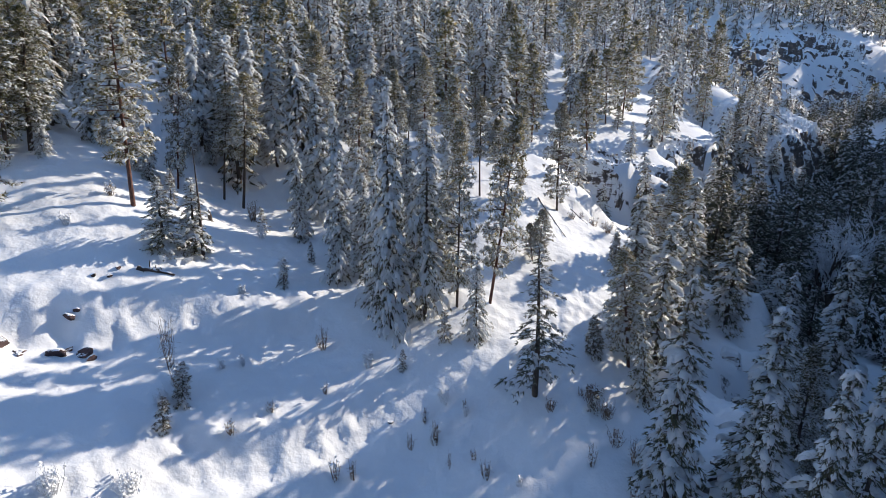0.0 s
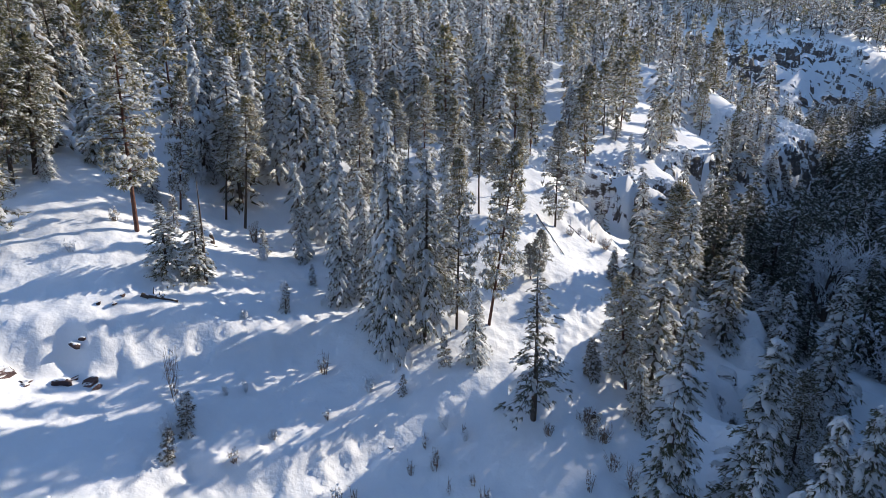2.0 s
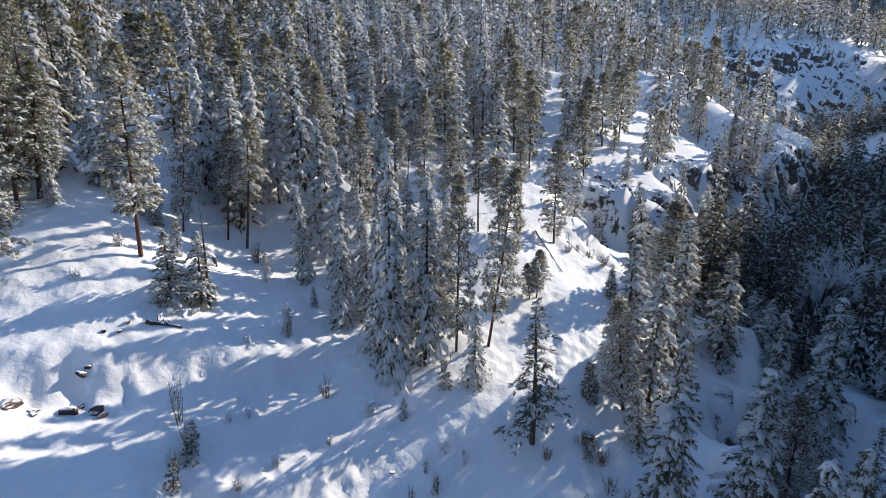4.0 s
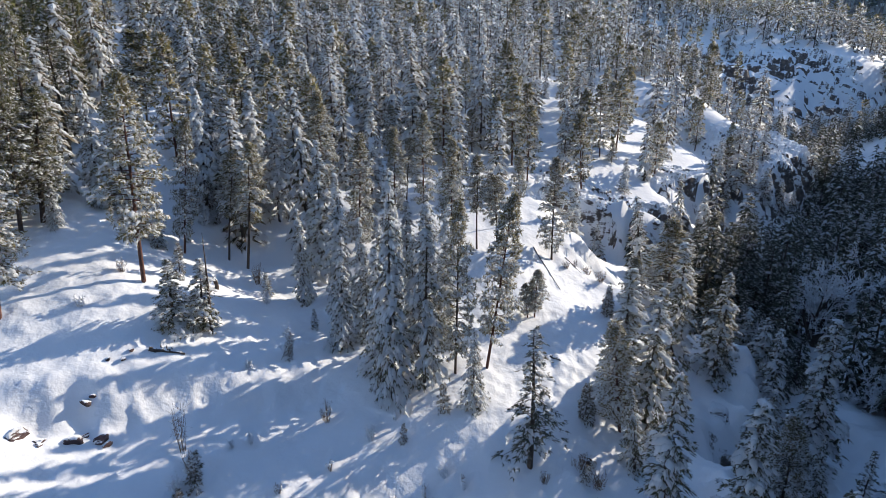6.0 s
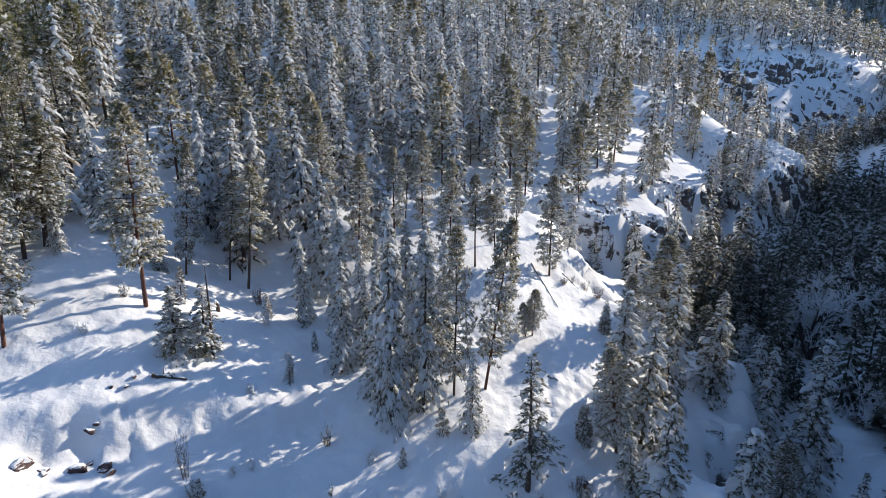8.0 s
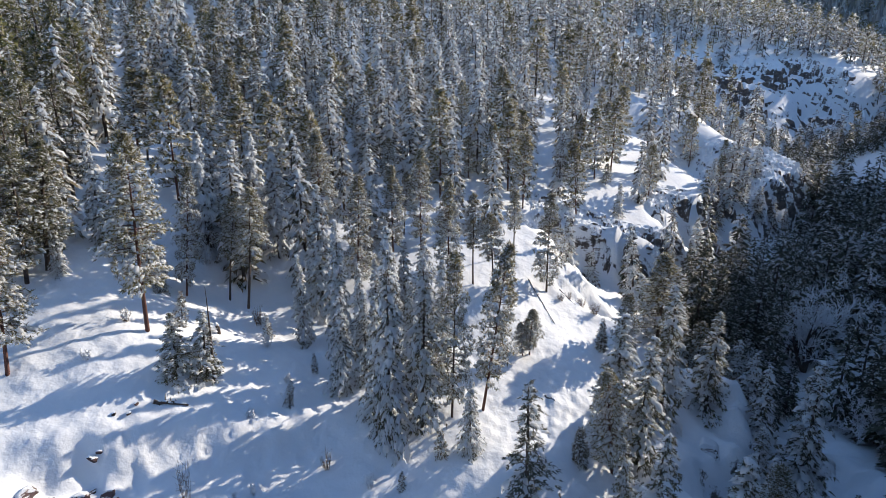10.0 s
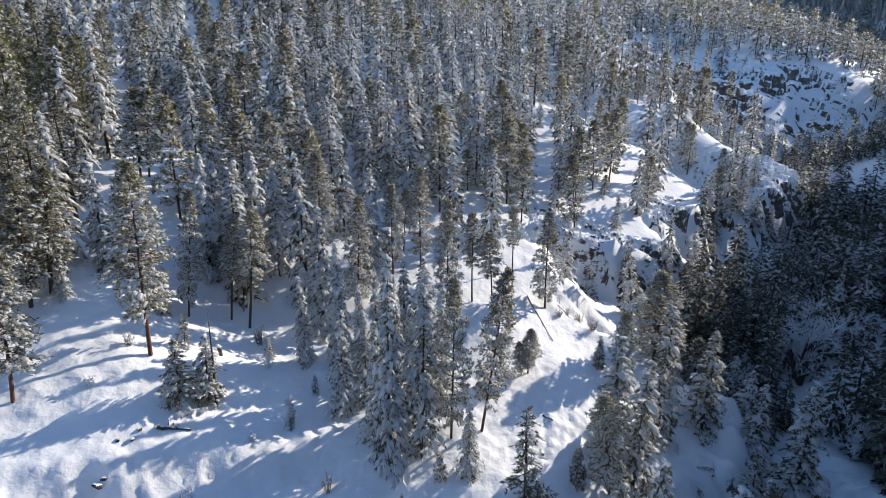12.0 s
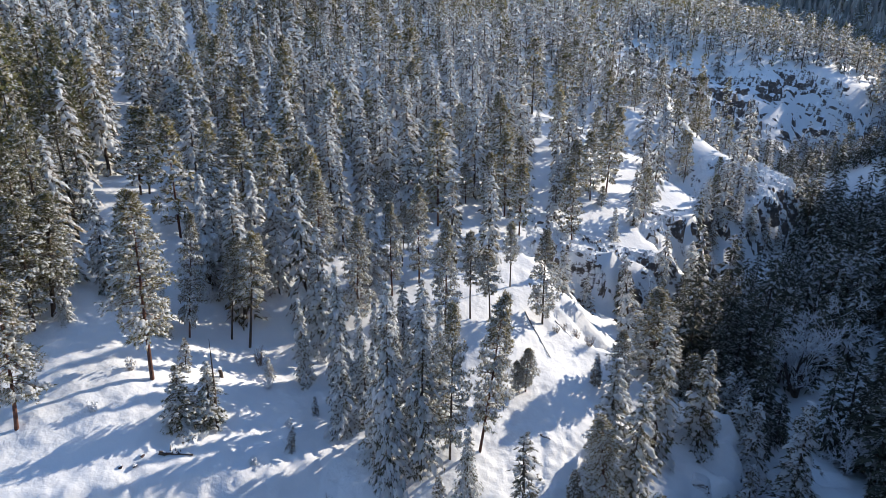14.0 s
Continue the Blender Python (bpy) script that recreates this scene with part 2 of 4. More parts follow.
def crags(x, y):
    """Broken rock on the steep edges: ledges and clefts."""
    d = (x - np.interp(y, RIM_Y, RIM_X)) * 0.8
    near = step((d + 1) / 4) * step((20 - d) / 8)
    far = np.exp(-((y - 228 - 0.4 * (x - 140)) / 22) ** 2) * step((x - 95) / 25)
    k = np.zeros_like(x)
    for i, (s, a) in enumerate(((0.11, 1.0), (0.23, 0.6), (0.5, 0.35), (1.1, 0.16))):
        n = np.array([noise.noise((px * s, py * s, 7.0 * i)) for px, py in zip(x.ravel(), y.ravel())]).reshape(x.shape)
        k = k + a * (1 - 2 * np.abs(n) * 1.6)
    ledge = np.floor(k * 2.5) / 2.5
    near = near * (1 - 0.85 * np.exp(-((y - 68) / 12) ** 2))
    return near * (0.9 * k + 0.35 * ledge - 0.6) * 1.3 + far * (k - 0.6) * 2.0


def flutes(x, y):
    """Runnels that sluffing snow has left on the steep bank over the rim."""
    r = 0.0
    for ax, ay, bx, by, w, deep in FLUTES:
        l = math.hypot(bx - ax, by - ay)
        u = ((x - ax) * (bx - ax) + (y - ay) * (by - ay)) / l
        q = ((x - ax) * -(by - ay) + (y - ay) * (bx - ax)) / l + 0.15 * np.sin(u * 1.7)
        r = r - 0.30 * deep * np.exp(-(q / w) ** 2) * step((u + 0.5) / 1.5) * step((l + 0.5 - u) / 1.5)
    for ax, ay, bx, by, rise, wide in BANKS:
        l = math.hypot(bx - ax, by - ay)
        u = ((x - ax) * (bx - ax) + (y - ay) * (by - ay)) / l
        q = ((x - ax) * -(by - ay) + (y - ay) * (bx - ax)) / l
        r = r + 0.05 * np.sin(u * 4.6 + q + 1.6 * np.sin(u * 1.3)) * np.exp(-(q / 1.3) ** 2) * step((u + 3) / 3) * step((l + 3 - u) / 3)
    for hx, hy, w, deep in HOLLOWS:
        r = r - deep * np.exp(-((x - hx) ** 2 + (y - hy) ** 2) / (w * w)) + 0.35 * deep * np.exp(-((x - hx - 0.2) ** 2 + (y - hy - 1.5 * w) ** 2) / (w * w))
    return r


HOLLOWS = ((-22.6, 29.2, 1.0, 0.9), (-24.4, 28.0, 0.9, 0.7), (-20.2, 29.6, 0.7, 0.4), (-14.2, 25.2, 0.5, 0.5), (-10.4, 27.9, 0.45, 0.25))


FLUTES = ((10.3, 45.2, 9.1, 38.5, 0.3, 0.45), (12.7, 45.8, 11.8, 39.1, 0.3, 0.5), (11.6, 44.5, 10.4, 39.5, 0.25, 0.3), (6.5, 41.0, 5.5, 37.2, 0.3, 0.4), (5.6, 41.0, 4.7, 37.0, 0.3, 0.35),
          (13.8, 44.5, 13.2, 40.0, 0.4, 0.3), (-19.0, 33.0, -17.3, 30.2, 0.4, 0.4), (-16.9, 34.0, -15.5, 31.4, 0.4, 0.3), (-21.1, 32.0, -19.5, 29.0, 0.5, 0.45), (-14.1, 35.6, -13.1, 33.4, 0.35, 0.35),
          (-23.1, 31.2, -21.9, 28.4, 0.4, 0.4), (-20.1, 32.4, -18.6, 29.6, 0.25, 0.3), (-17.9, 33.4, -16.5, 30.8, 0.25, 0.35), (-14.9, 35.2, -13.8, 32.9, 0.25, 0.3), (-13.1, 36.0, -12.2, 34.0, 0.25, 0.3), (-22.1, 31.6, -20.7, 28.7, 0.25, 0.3), (-15.7, 35.0, -14.5, 32.4, 0.3, 0.3), (-12.5, 28.6, -11.1, 26.0, 0.4, 0.15), (-10.1, 29.6, -8.9, 27.2, 0.4, 0.15), (-14.5, 27.0, -13.1, 24.6, 0.4, 0.15))


def clods(x, y):
    """Crumbled lumps of snow on the faces of the banks and on the steep slope over the rim."""
    face = np.zeros_like(x)
    for ax, ay, bx, by, rise, wide in BANKS:
        l = math.hypot(bx - ax, by - ay)
        u = ((x - ax) * (bx - ax) + (y - ay) * (by - ay)) / l
        q = ((x - ax) * -(by - ay) + (y - ay) * (bx - ax)) / l
        face = np.maximum(face, np.exp(-((q + 0.3) / 1.7) ** 2) * step((u + 6) / 5) * step((l + 3 - u) / 3))
    face = np.maximum(face, 0.8 * np.exp(-((x - 9) / 5) ** 2 - ((y - 41) / 3.5) ** 2))
    out = np.zeros_like(x)
    for i in np.argwhere(face > 0.02):
        i = tuple(i)
        p = (x[i], y[i])
        n = noise.noise((p[0] * 0.8, p[1] * 0.8, 2.0)) + 0.7 * noise.noise((p[0] * 1.9, p[1] * 1.9, 5.0))
        out[i] = face[i] * (0.22 * n + 0.30 * max(0.0, noise.noise((p[0] * 1.15, p[1] * 1.15, 9.0)) - 0.12))
    return out


def snow_top(x, y):
    return float(land(x, y)) + float(ripple(np.float64(x), np.float64(y))) + float(flutes(np.float64(x), np.float64(y)))


GX = graded(-30, 20, 0.28, -1600, 1600, 1.06)
GY = graded(17, 48, 0.28, -900, 1900, 1.045)
X, Y = np.meshgrid(GX, GY)
Z = land(X, Y) + ripple(X, Y) + flutes(X, Y) + crags(X, Y) + clods(X, Y)
n_x, n_y = len(GX), len(GY)
I = np.arange(n_x * n_y).reshape(n_y, n_x)
QUADS = np.stack([I[:-1, :-1], I[:-1, 1:], I[1:, 1:], I[1:, :-1]], -1).reshape(-1, 4)
ground = new("ground", mesh_of("ground", np.stack([X, Y, Z], -1).reshape(-1, 3), [QUADS], GROUND, True))
tagged(ground, "snow-covered mountainside with cut banks, rocky rim and gorge", "ground", kind="structure")


# ---- trees ----
def tube(points, radii, sides=6):
    """A tapered round stem along points."""
    P, R = np.asarray(points, float), np.asarray(radii, float)
    T = np.gradient(P, axis=0)
    T /= np.linalg.norm(T, axis=1, keepdims=True) + 1e-9
    ref = np.where(np.abs(T[:, 2:3]) < 0.9, (0.0, 0.0, 1.0), (1.0, 0.0, 0.0))
    U = np.cross(T, ref)
    U /= np.linalg.norm(U, axis=1, keepdims=True)
    W = np.cross(T, U)
    a = np.arange(sides) * 2 * np.pi / sides
    V = P[:, None] + R[:, None, None] * (U[:, None] * np.cos(a)[None, :, None] + W[:, None] * np.sin(a)[None, :, None])
    k = np.arange(len(P) - 1)[:, None] * sides
    j = np.arange(sides)[None]
    F = np.stack([k + j, k + (j + 1) % sides, k + sides + (j + 1) % sides, k + sides + j], -1).reshape(-1, 4)
    return V.reshape(-1, 3), F


def join(pieces):
    verts, faces, n = [], [], 0
    for v, f in pieces:
        verts.append(v)
        faces.append(np.asarray(f) + n)
        n += len(v)
    return np.concatenate(verts), [np.concatenate(faces)]


def unit(v):
    return v / (np.linalg.norm(v, axis=-1, keepdims=True) + 1e-9)


def sprays(o, d, s, length, width, sag):
    """Needle sprays: one pointed blade each. o: foot, d: way, s: side, all (n, 3)."""
    length, width, sag = (np.asarray(v, float)[:, None] for v in (length, width, sag))
    tip = o + d * length
    tip[:, 2:] -= sag
    return np.stack([o - s * width, tip, o + s * width], 1).reshape(-1, 3), np.arange(len(o) * 3).reshape(-1, 3)


def pads(c, d, length, width, thick, rng, skirt=True):
    """Loaves of snow lying along a bough: a crown point, a ring round it and, near by, a lower ring."""
    n, g = len(c), 5 if skirt else 4
    flat = unit(d)
    side = unit(np.cross(flat, np.array([0.0, 0.0, 1.0])) + 1e-6)
    up = np.cross(side, flat)
    up *= np.sign(up[:, 2:] + 1e-9)
    a = np.arange(g) * 2 * np.pi / g
    L, Wd, T = (np.asarray(v, float)[:, None, None] for v in (length, width, thick))
    j1, j2 = rng.uniform(0.7, 1.3, (2, n, g, 1))
    ring = flat[:, None] * np.cos(a)[None, :, None] * L + side[:, None] * np.sin(a)[None, :, None] * Wd
    r1 = c[:, None] + ring * (0.66 if skirt else 1.0) * j1 + up[:, None] * T * (0.7 if skirt else -0.1)
    r2 = c[:, None] + ring * j2 - up[:, None] * T * 0.35
    hang = np.zeros_like(ring)
    hang[..., 2] = -0.45 * (np.cos(a)[None, :] ** 2) * L[..., 0] * (np.cos(a)[None, :] > -0.5)
    r1, r2 = r1 + hang * 0.6, r2 + hang
    top = c[:, None] + up[:, None] * T * 1.05
    V = np.concatenate([top, r1, r2] if skirt else [top, r1], 1)
    b = np.arange(n)[:, None] * V.shape[1]
    j = np.arange(g)[None]
    k = (j + 1) % g
    tri = np.stack([b + 0 * j, b + 1 + j, b + 1 + k], -1).reshape(-1, 3)
    quad = np.stack([b + 1 + j, b + 1 + g + j, b + 1 + g + k, b + 1 + k], -1).reshape(-1, 4) if skirt else np.zeros((0, 4), int)
    return V.reshape(-1, 3), [tri, quad]


def boughs(rng, height, low, reach, count, shape, lift, droop, ragged):
    """Feet, ways, lengths and height shares of a conifer's boughs."""
    f = np.linspace(0.0, 1.0, count) ** 0.92
    f = np.clip(f + rng.uniform(-0.02, 0.02, count), 0, 0.985)
    z = height * (low + (1 - low) * f)
    a = np.arange(count) * 2.4 + rng.uniform(-0.5, 0.5, count)
    lobes = 1 + ragged * (np.sin(2 * a + f * 9 + rng.uniform(0, 6)) + 0.8 * np.sin(3 * a - f * 14 + rng.uniform(0, 6)))
    ln = reach * shape(f) * lobes * rng.uniform(1 - 3 * ragged, 1.1, count) + 0.10
    el = lift * f - droop * (1 - f) + rng.uniform(-0.22, 0.22, count)
    d = np.stack([np.cos(a) * np.cos(el), np.sin(a) * np.cos(el), np.sin(el)], 1)
    return np.stack([0 * z, 0 * z, z], 1), d, ln, f


def conifer(rng, height, low, reach, count, per, shape, lift, droop, spray, load, lump, tuft, fine=True, ragged=0.10):
    """Crown, snow and bough wood of a conifer. per: spray groups on a bough; spray: their length; load: share of them under snow;
    lump: length of a clump of snow; tuft: pine-like brushes instead of drooping fans."""
    o, d, ln, f = boughs(rng, height, low, reach, count, shape, lift, droop, ragged)
    u = np.sort(rng.uniform(0.0, 1.0, (count, per)) ** 0.75, 1)
    u = (0.2 + 0.8 * u) if not tuft else (0.32 + 0.68 * u)
    bend = 0.55 if not tuft else 0.12
    at = o[:, None] + d[:, None] * (ln[:, None] * u)[..., None]
    at[..., 2] -= bend * ln[:, None] * u ** 2
    side = unit(np.cross(d, (0.0, 0.0, 1.0)))
    # the groups fan out to both sides of the bough
    fan = rng.uniform(-1, 1, u.shape) * u * ln[:, None] * (0.30 if not tuft else 0.38)
    at += side[:, None] * fan[..., None] + rng.normal(0, 0.05 if not tuft else 0.09, at.shape)
    S, D, O, LL, WW, GG = [], [], [], [], [], []
    taper = np.minimum(1.0, 0.4 + 0.8 * ln[:, None] / reach)
    for b in range((6 if fine else 2) if not tuft else 7 if fine else 3):
        if tuft:
            w = unit(d[:, None] * 0.5 + rng.normal(0, 0.75, at.shape) + (0, 0, 0.10))
            l = spray * rng.uniform(0.7, 1.25, u.shape)
            wd = l * (0.14 if fine else 0.30)
            g = 0.0 * l
        else:
            sgn = 1 if b % 2 else -1
            w = unit(d[:, None] * 0.8 + side[:, None] * sgn * rng.uniform(0.2, 0.9, u.shape)[..., None] + rng.normal(0, 0.18, at.shape))
            l = spray * rng.uniform(0.7, 1.2, u.shape) * taper
            wd = l * rng.uniform(0.10, 0.17, u.shape) * (1.0 if fine else 2.4)
            g = l * rng.uniform(0.25, 0.7, u.shape)
        s = unit(np.cross(w, rng.normal(0, 0.45, at.shape) + (0, 0, 1.0)))
        for box, v in ((O, at), (D, w), (S, s)):
            box.append(v.reshape(-1, 3))
        for box, v in ((LL, l), (WW, wd), (GG, g)):
            box.append(v.ravel())
    green = sprays(np.concatenate(O), np.concatenate(D), np.concatenate(S), np.concatenate(LL), np.concatenate(WW), np.concatenate(GG))
    # snow lies along the boughs, heavier on some than on others
    heavy = rng.uniform(0.55, 1.45, (count, 1)) if not tuft else rng.uniform(0.75, 1.25, (count, 1))
    keep = rng.uniform(0, 1, u.shape) < load * (0.45 + 0.55 * heavy)
    c = at + (0, 0, 0.05)
    dirs = np.repeat((d * (1, 1, 0.7))[:, None], per, 1) + rng.normal(0, 0.22, at.shape)
    dirs[..., 2] -= 1.6 * bend * u
    size = heavy * lump * rng.uniform(0.5, 1.15, u.shape) * taper
    c, dirs, size = c[keep], unit(dirs[keep]), size[keep]
    white = pads(c, dirs, size, size * rng.uniform(0.35, 0.7, len(size)), size * rng.uniform(0.25, 0.42, len(size)), rng, fine)
    # the woody part of the boughs
    wood = []
    for i in range(0, count):
        e = o[i] + d[i] * ln[i] * 0.85 - np.array((0, 0, bend * ln[i] * 0.7))
        m = o[i] + d[i] * ln[i] * 0.45 - np.array((0, 0, bend * ln[i] * 0.2))
        r = 0.016 + 0.010 * ln[i]
        wood.append(tube([o[i], m, e], [r, r * 0.7, r * 0.25], 3))
    return green, white, wood


def trunk_of(rng, height, r, sway, sides=7):
    t = np.linspace(-0.03, 0.97, 9 if sides > 4 else 3)
    p = np.stack([sway * np.sin(t * 3 + rng.uniform(0, 6)) * t, sway * np.sin(t * 2.3 + rng.uniform(0, 6)) * t, t * height], 1)
    p[:, :2] -= p[0, :2]
    return tube(p, r * np.clip(1.04 - t, 0.05, 1.2) ** 0.85, sides)


def cone_shape(f):
    return (1 - f) ** 0.78 * np.minimum(1.0, 0.72 + 2.5 * f)


def spire_shape(f):
    return (1 - f ** 1.6) ** 0.9 * np.minimum(1.0, 0.75 + 2.5 * f)


def pine_shape(f):
    return np.minimum(1.0, 0.5 + 2.2 * f) * (1 - f ** 2.2) ** 0.75


def tree_kind(seed, kind, name, label, category, group, detail=1.0):
    """Builds one tree of 12 m (young ones 3 m) with its parts; the pattern that plant() copies."""
    rng = np.random.default_rng(seed)
    root = tagged(new(name), label, category, group)
    fine = detail > 0.7
    if kind == "fir":
        profile = cone_shape if seed % 2 else spire_shape
        reach = rng.uniform(1.75, 2.05) if seed % 2 else rng.uniform(1.45, 1.7)
        g, w, wood = conifer(rng, 12, rng.uniform(0.03, 0.10), reach, 130 if fine else 80, 11 if fine else 4, profile, 0.1, rng.uniform(0.3, 0.55),
                             0.30 if fine else 0.60, rng.uniform(0.6, 0.8) if fine else rng.uniform(0.95, 1.2), 0.33 if fine else 0.52, False, fine)
        bark, r = BARK, 0.15
    elif kind == "dark":
        if fine:
            g, w, wood = conifer(rng, 12, 0.13, 1.85, 96, 10, cone_shape, 0.35, 0.05, 0.30, 0.20, 0.28, False, True, 0.22)
        else:
            g, w, wood = conifer(rng, 12, 0.1, 2.1, 74, 9, cone_shape, 0.4, 0.3, 0.58, 0.13, 0.34, False, False, 0.14)
        bark, r = BARK, 0.16
    elif kind == "laden":
        g, w, wood = conifer(rng, 12, 0.05, rng.uniform(1.5, 1.9), 130, 13, cone_shape if seed % 2 else spire_shape, 0.1, 0.5, 0.27, rng.uniform(0.5, 0.62), 0.29, False, True, 0.17)
        bark, r = BARK, 0.14
    elif kind == "near":
        g, w, wood = conifer(rng, 12, 0.05, rng.uniform(1.75, 2.05), 130, 13, cone_shape, 0.2, 0.4, 0.27, rng.uniform(0.27, 0.36), 0.32, False, True, 0.17)
        bark, r = BARK, 0.14
    elif kind == "pine":
        g, w, wood = conifer(rng, 12, rng.uniform(0.10, 0.24), rng.uniform(1.6, 1.95) if fine else rng.uniform(1.9, 2.2), 104 if fine else 74, 11 if fine else 7, pine_shape, 0.6, rng.uniform(0.05, 0.25),
                             0.30 if fine else 0.48, rng.uniform(1.1, 1.4) if fine else rng.uniform(0.9, 1.2), 0.21 if fine else 0.40, True, fine, 0.13)
        bark, r = (RED_BARK if seed % 2 else BARK), 0.115
    elif kind == "bare":
        g, w, wood = conifer(rng, 12, rng.uniform(0.36, 0.45), rng.uniform(1.35, 1.6), 72, 11, pine_shape, 0.4, 0.3, 0.30, rng.uniform(0.9, 1.1), 0.21, True, True, 0.15)
        bark, r = BARK, 0.11
    elif kind == "green":
        g, w, wood = conifer(rng, 12, 0.15, rng.uniform(1.7, 2.0), 100 if fine else 64, 9 if fine else 5, pine_shape, 0.5, 0.15, 0.30 if fine else 0.50, 0.6, 0.21 if fine else 0.34, True, fine, 0.13)
        bark, r = BARK, 0.17
    else:
        g, w, wood = conifer(rng, 3, 0.03, 0.62, 44, 6, cone_shape, 0.7, 0.0, 0.24, 0.5, 0.16, False, True, 0.14)
        bark, r = BARK, 0.05
    h = 3 if kind == "young" else 12
    v, fc = join([trunk_of(rng, h, r, 0.14 * h / 12)] + (wood if detail > 0.6 else wood[::3]))
    part("trunk", mesh_of("trunk", v, fc, bark, True), root)
    part("crown", mesh_of("crown", g[0], [g[1]], OLIVE_GREEN if kind == "green" else PINE_GREEN if kind in ("pine", "bare") else DARK_SHADE_GREEN if kind == "dark" else NEAR_GREEN if kind in ("near", "laden") else FIR_GREEN), root)
    part("snow_load", mesh_of("snow_load", w[0], w[1], SNOW_LOAD, fine), root, "clumps of fresh snow on the boughs")
    for ob in root.children[1:]:
        tagged(ob, kind="stuff")
    return root


FIR_LABEL = "dark green fir tree heavily laden with fresh snow"
PINE_LABEL = "tall olive green pine with bare trunk and snow-dusted crown"
YOUNG_LABEL = "young snow-dusted fir standing on open snow"
KINDS = {
    "fir": [tree_kind(11 + i, "fir", "fir_tree", FIR_LABEL, "tree", "fir trees on the slope") for i in range(5)],
    "pine": [tree_kind(31 + i, "pine", "pine_tree", PINE_LABEL, "tree", "pine trees on the slope") for i in range(5)],
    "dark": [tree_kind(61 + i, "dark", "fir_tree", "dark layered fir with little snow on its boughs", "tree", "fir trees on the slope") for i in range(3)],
    "dark_lean": [tree_kind(65 + i, "dark", "fir_tree", "fir in the gorge, needles darkened and snow thinned for its shade", "tree", "fir trees on the slope", 0.55) for i in range(3)],
    "red": [tree_kind(101 + 2 * i, "pine", "pine_tree", "pine with red-brown bare trunk and snowy crown", "tree", "pine trees on the slope") for i in range(2)],
    "green": [tree_kind(91 + i, "green", "pine_tree", "dense olive green pine with little snow in its crown", "tree", "pine trees on the slope") for i in range(3)],
    "green_lean": [tree_kind(95 + i, "green", "pine_tree", "dense olive green pine with little snow in its crown", "tree", "pine trees on the slope", 0.6) for i in range(2)],
    "bare": [tree_kind(121 + i, "bare", "pine_tree", "slender pine with long bare trunk and small snowy crown", "tree", "pine trees on the slope") for i in range(3)],
    "laden": [tree_kind(131 + i, "laden", "fir_tree", FIR_LABEL, "tree", "fir trees on the slope") for i in range(4)],
    "near": [tree_kind(111 + i, "near", "fir_tree", "tall fir with heavy rounded clumps of snow on drooping boughs", "tree", "fir trees on the slope") for i in range(3)],
    "young": [tree_kind(51 + i, "young", "young_fir", YOUNG_LABEL, "tree", "young firs on open snow") for i in range(3)],
    "fir_lean": [tree_kind(71 + i, "fir", "fir_tree", FIR_LABEL, "tree", "fir trees on the slope", 0.55) for i in range(3)],
    "pine_lean": [tree_kind(81 + i, "pine", "pine_tree", PINE_LABEL, "tree", "pine trees on the slope", 0.55) for i in range(3)],
}
PATTERNS = [ob for kind in KINDS.values() for ob in kind]
TREES = []
dice = random.Random(5)


def plant(kind, x, y, height, lean=0.0, broad=1.0):
    """A tree of that kind and height on the snow; lean: degrees to the right; broad: how much wider than usual."""
    slim = 0.8 if kind == "fir" else 1.0
    if kind == "fir" and y < 52:
        kind = "near" if x > 10 else "laden"
    if y > 62 and kind + "_lean" in KINDS:
        kind += "_lean"
    pattern = dice.choice(KINDS[kind])
    k = height / (3 if kind == "young" else 12)
    wide = k * broad * dice.uniform(0.95, 1.3) * (1.0 if kind == "young" else (1 / k) ** 0.4)
    m = (pose(x, y, snow_top(x, y) - 0.05, dice.uniform(-1.5, 1.5), lean, 0) @ pose(0, 0, 0, 0, 0, dice.uniform(0, 360)) @ Matrix.Diagonal((wide, wide, k, 1)))
    if y < 48:
        m = m @ Matrix.Diagonal((slim, slim, 1, 1))
    if kind == "young" and height > 5:
        m = m @ Matrix.Diagonal((1.2, 1.2, 1, 1))
    TREES.append((x, y))
    return copy_thing(pattern, m)


# ---- the trees that stand apart ----
plant("fir", -5.0, 38.2, 11.0, 0.3)
plant("red", -29.2, 32.7, 10.9, 6.9)
plant("red", -22.7, 38.5, 15.0, 1.0)
plant("near", -19.5, 36.0, 5.1, -0.0, 1.5)
plant("near", -17.9, 37.0, 5.6, 2.5, 1.4)
plant("young", -21.3, 41.1, 3.0, 5.3)
plant("pine", -23.1, 46.2, 11.8, 6.9, 0.7)
plant("bare", -20.3, 48.9, 10.4, 6.9)
plant("bare", -18.5, 48.6, 11.9, 6.9, 1.15)
plant("fir", -12.4, 45.2, 8.7, -0.3)
plant("fir", -8.3, 40.4, 9.6, 2.1)
plant("fir", -7.0, 44.3, 9.1, -0.5)
plant("fir", -3.8, 36.5, 17.8, 0.3)
plant("fir", -1.4, 37.9, 14.5, 0.8)
plant("pine", 1.1, 39.1, 14.2, 0.5, 0.75)
plant("pine", 3.8, 40.4, 14.9, 6.9, 0.75)
plant("fir", 2.4, 36.2, 6.8, 0.6)
plant("dark", 6.3, 32.5, 11.1, -0.2, 1.15)
plant("pine", 9.1, 48.2, 4.9, 1.3)
plant("pine", 8.4, 47.9, 3.6, -6.5)
plant("pine", 13.0, 59.8, 11.7, -0.7, 1.1)
plant("young", 17.7, 52.6, 3.6, 0.0)
plant("pine", 20.2, 51.6, 7.9, -2.3)
plant("pine", 14.4, 37.3, 9.6, -6.9)
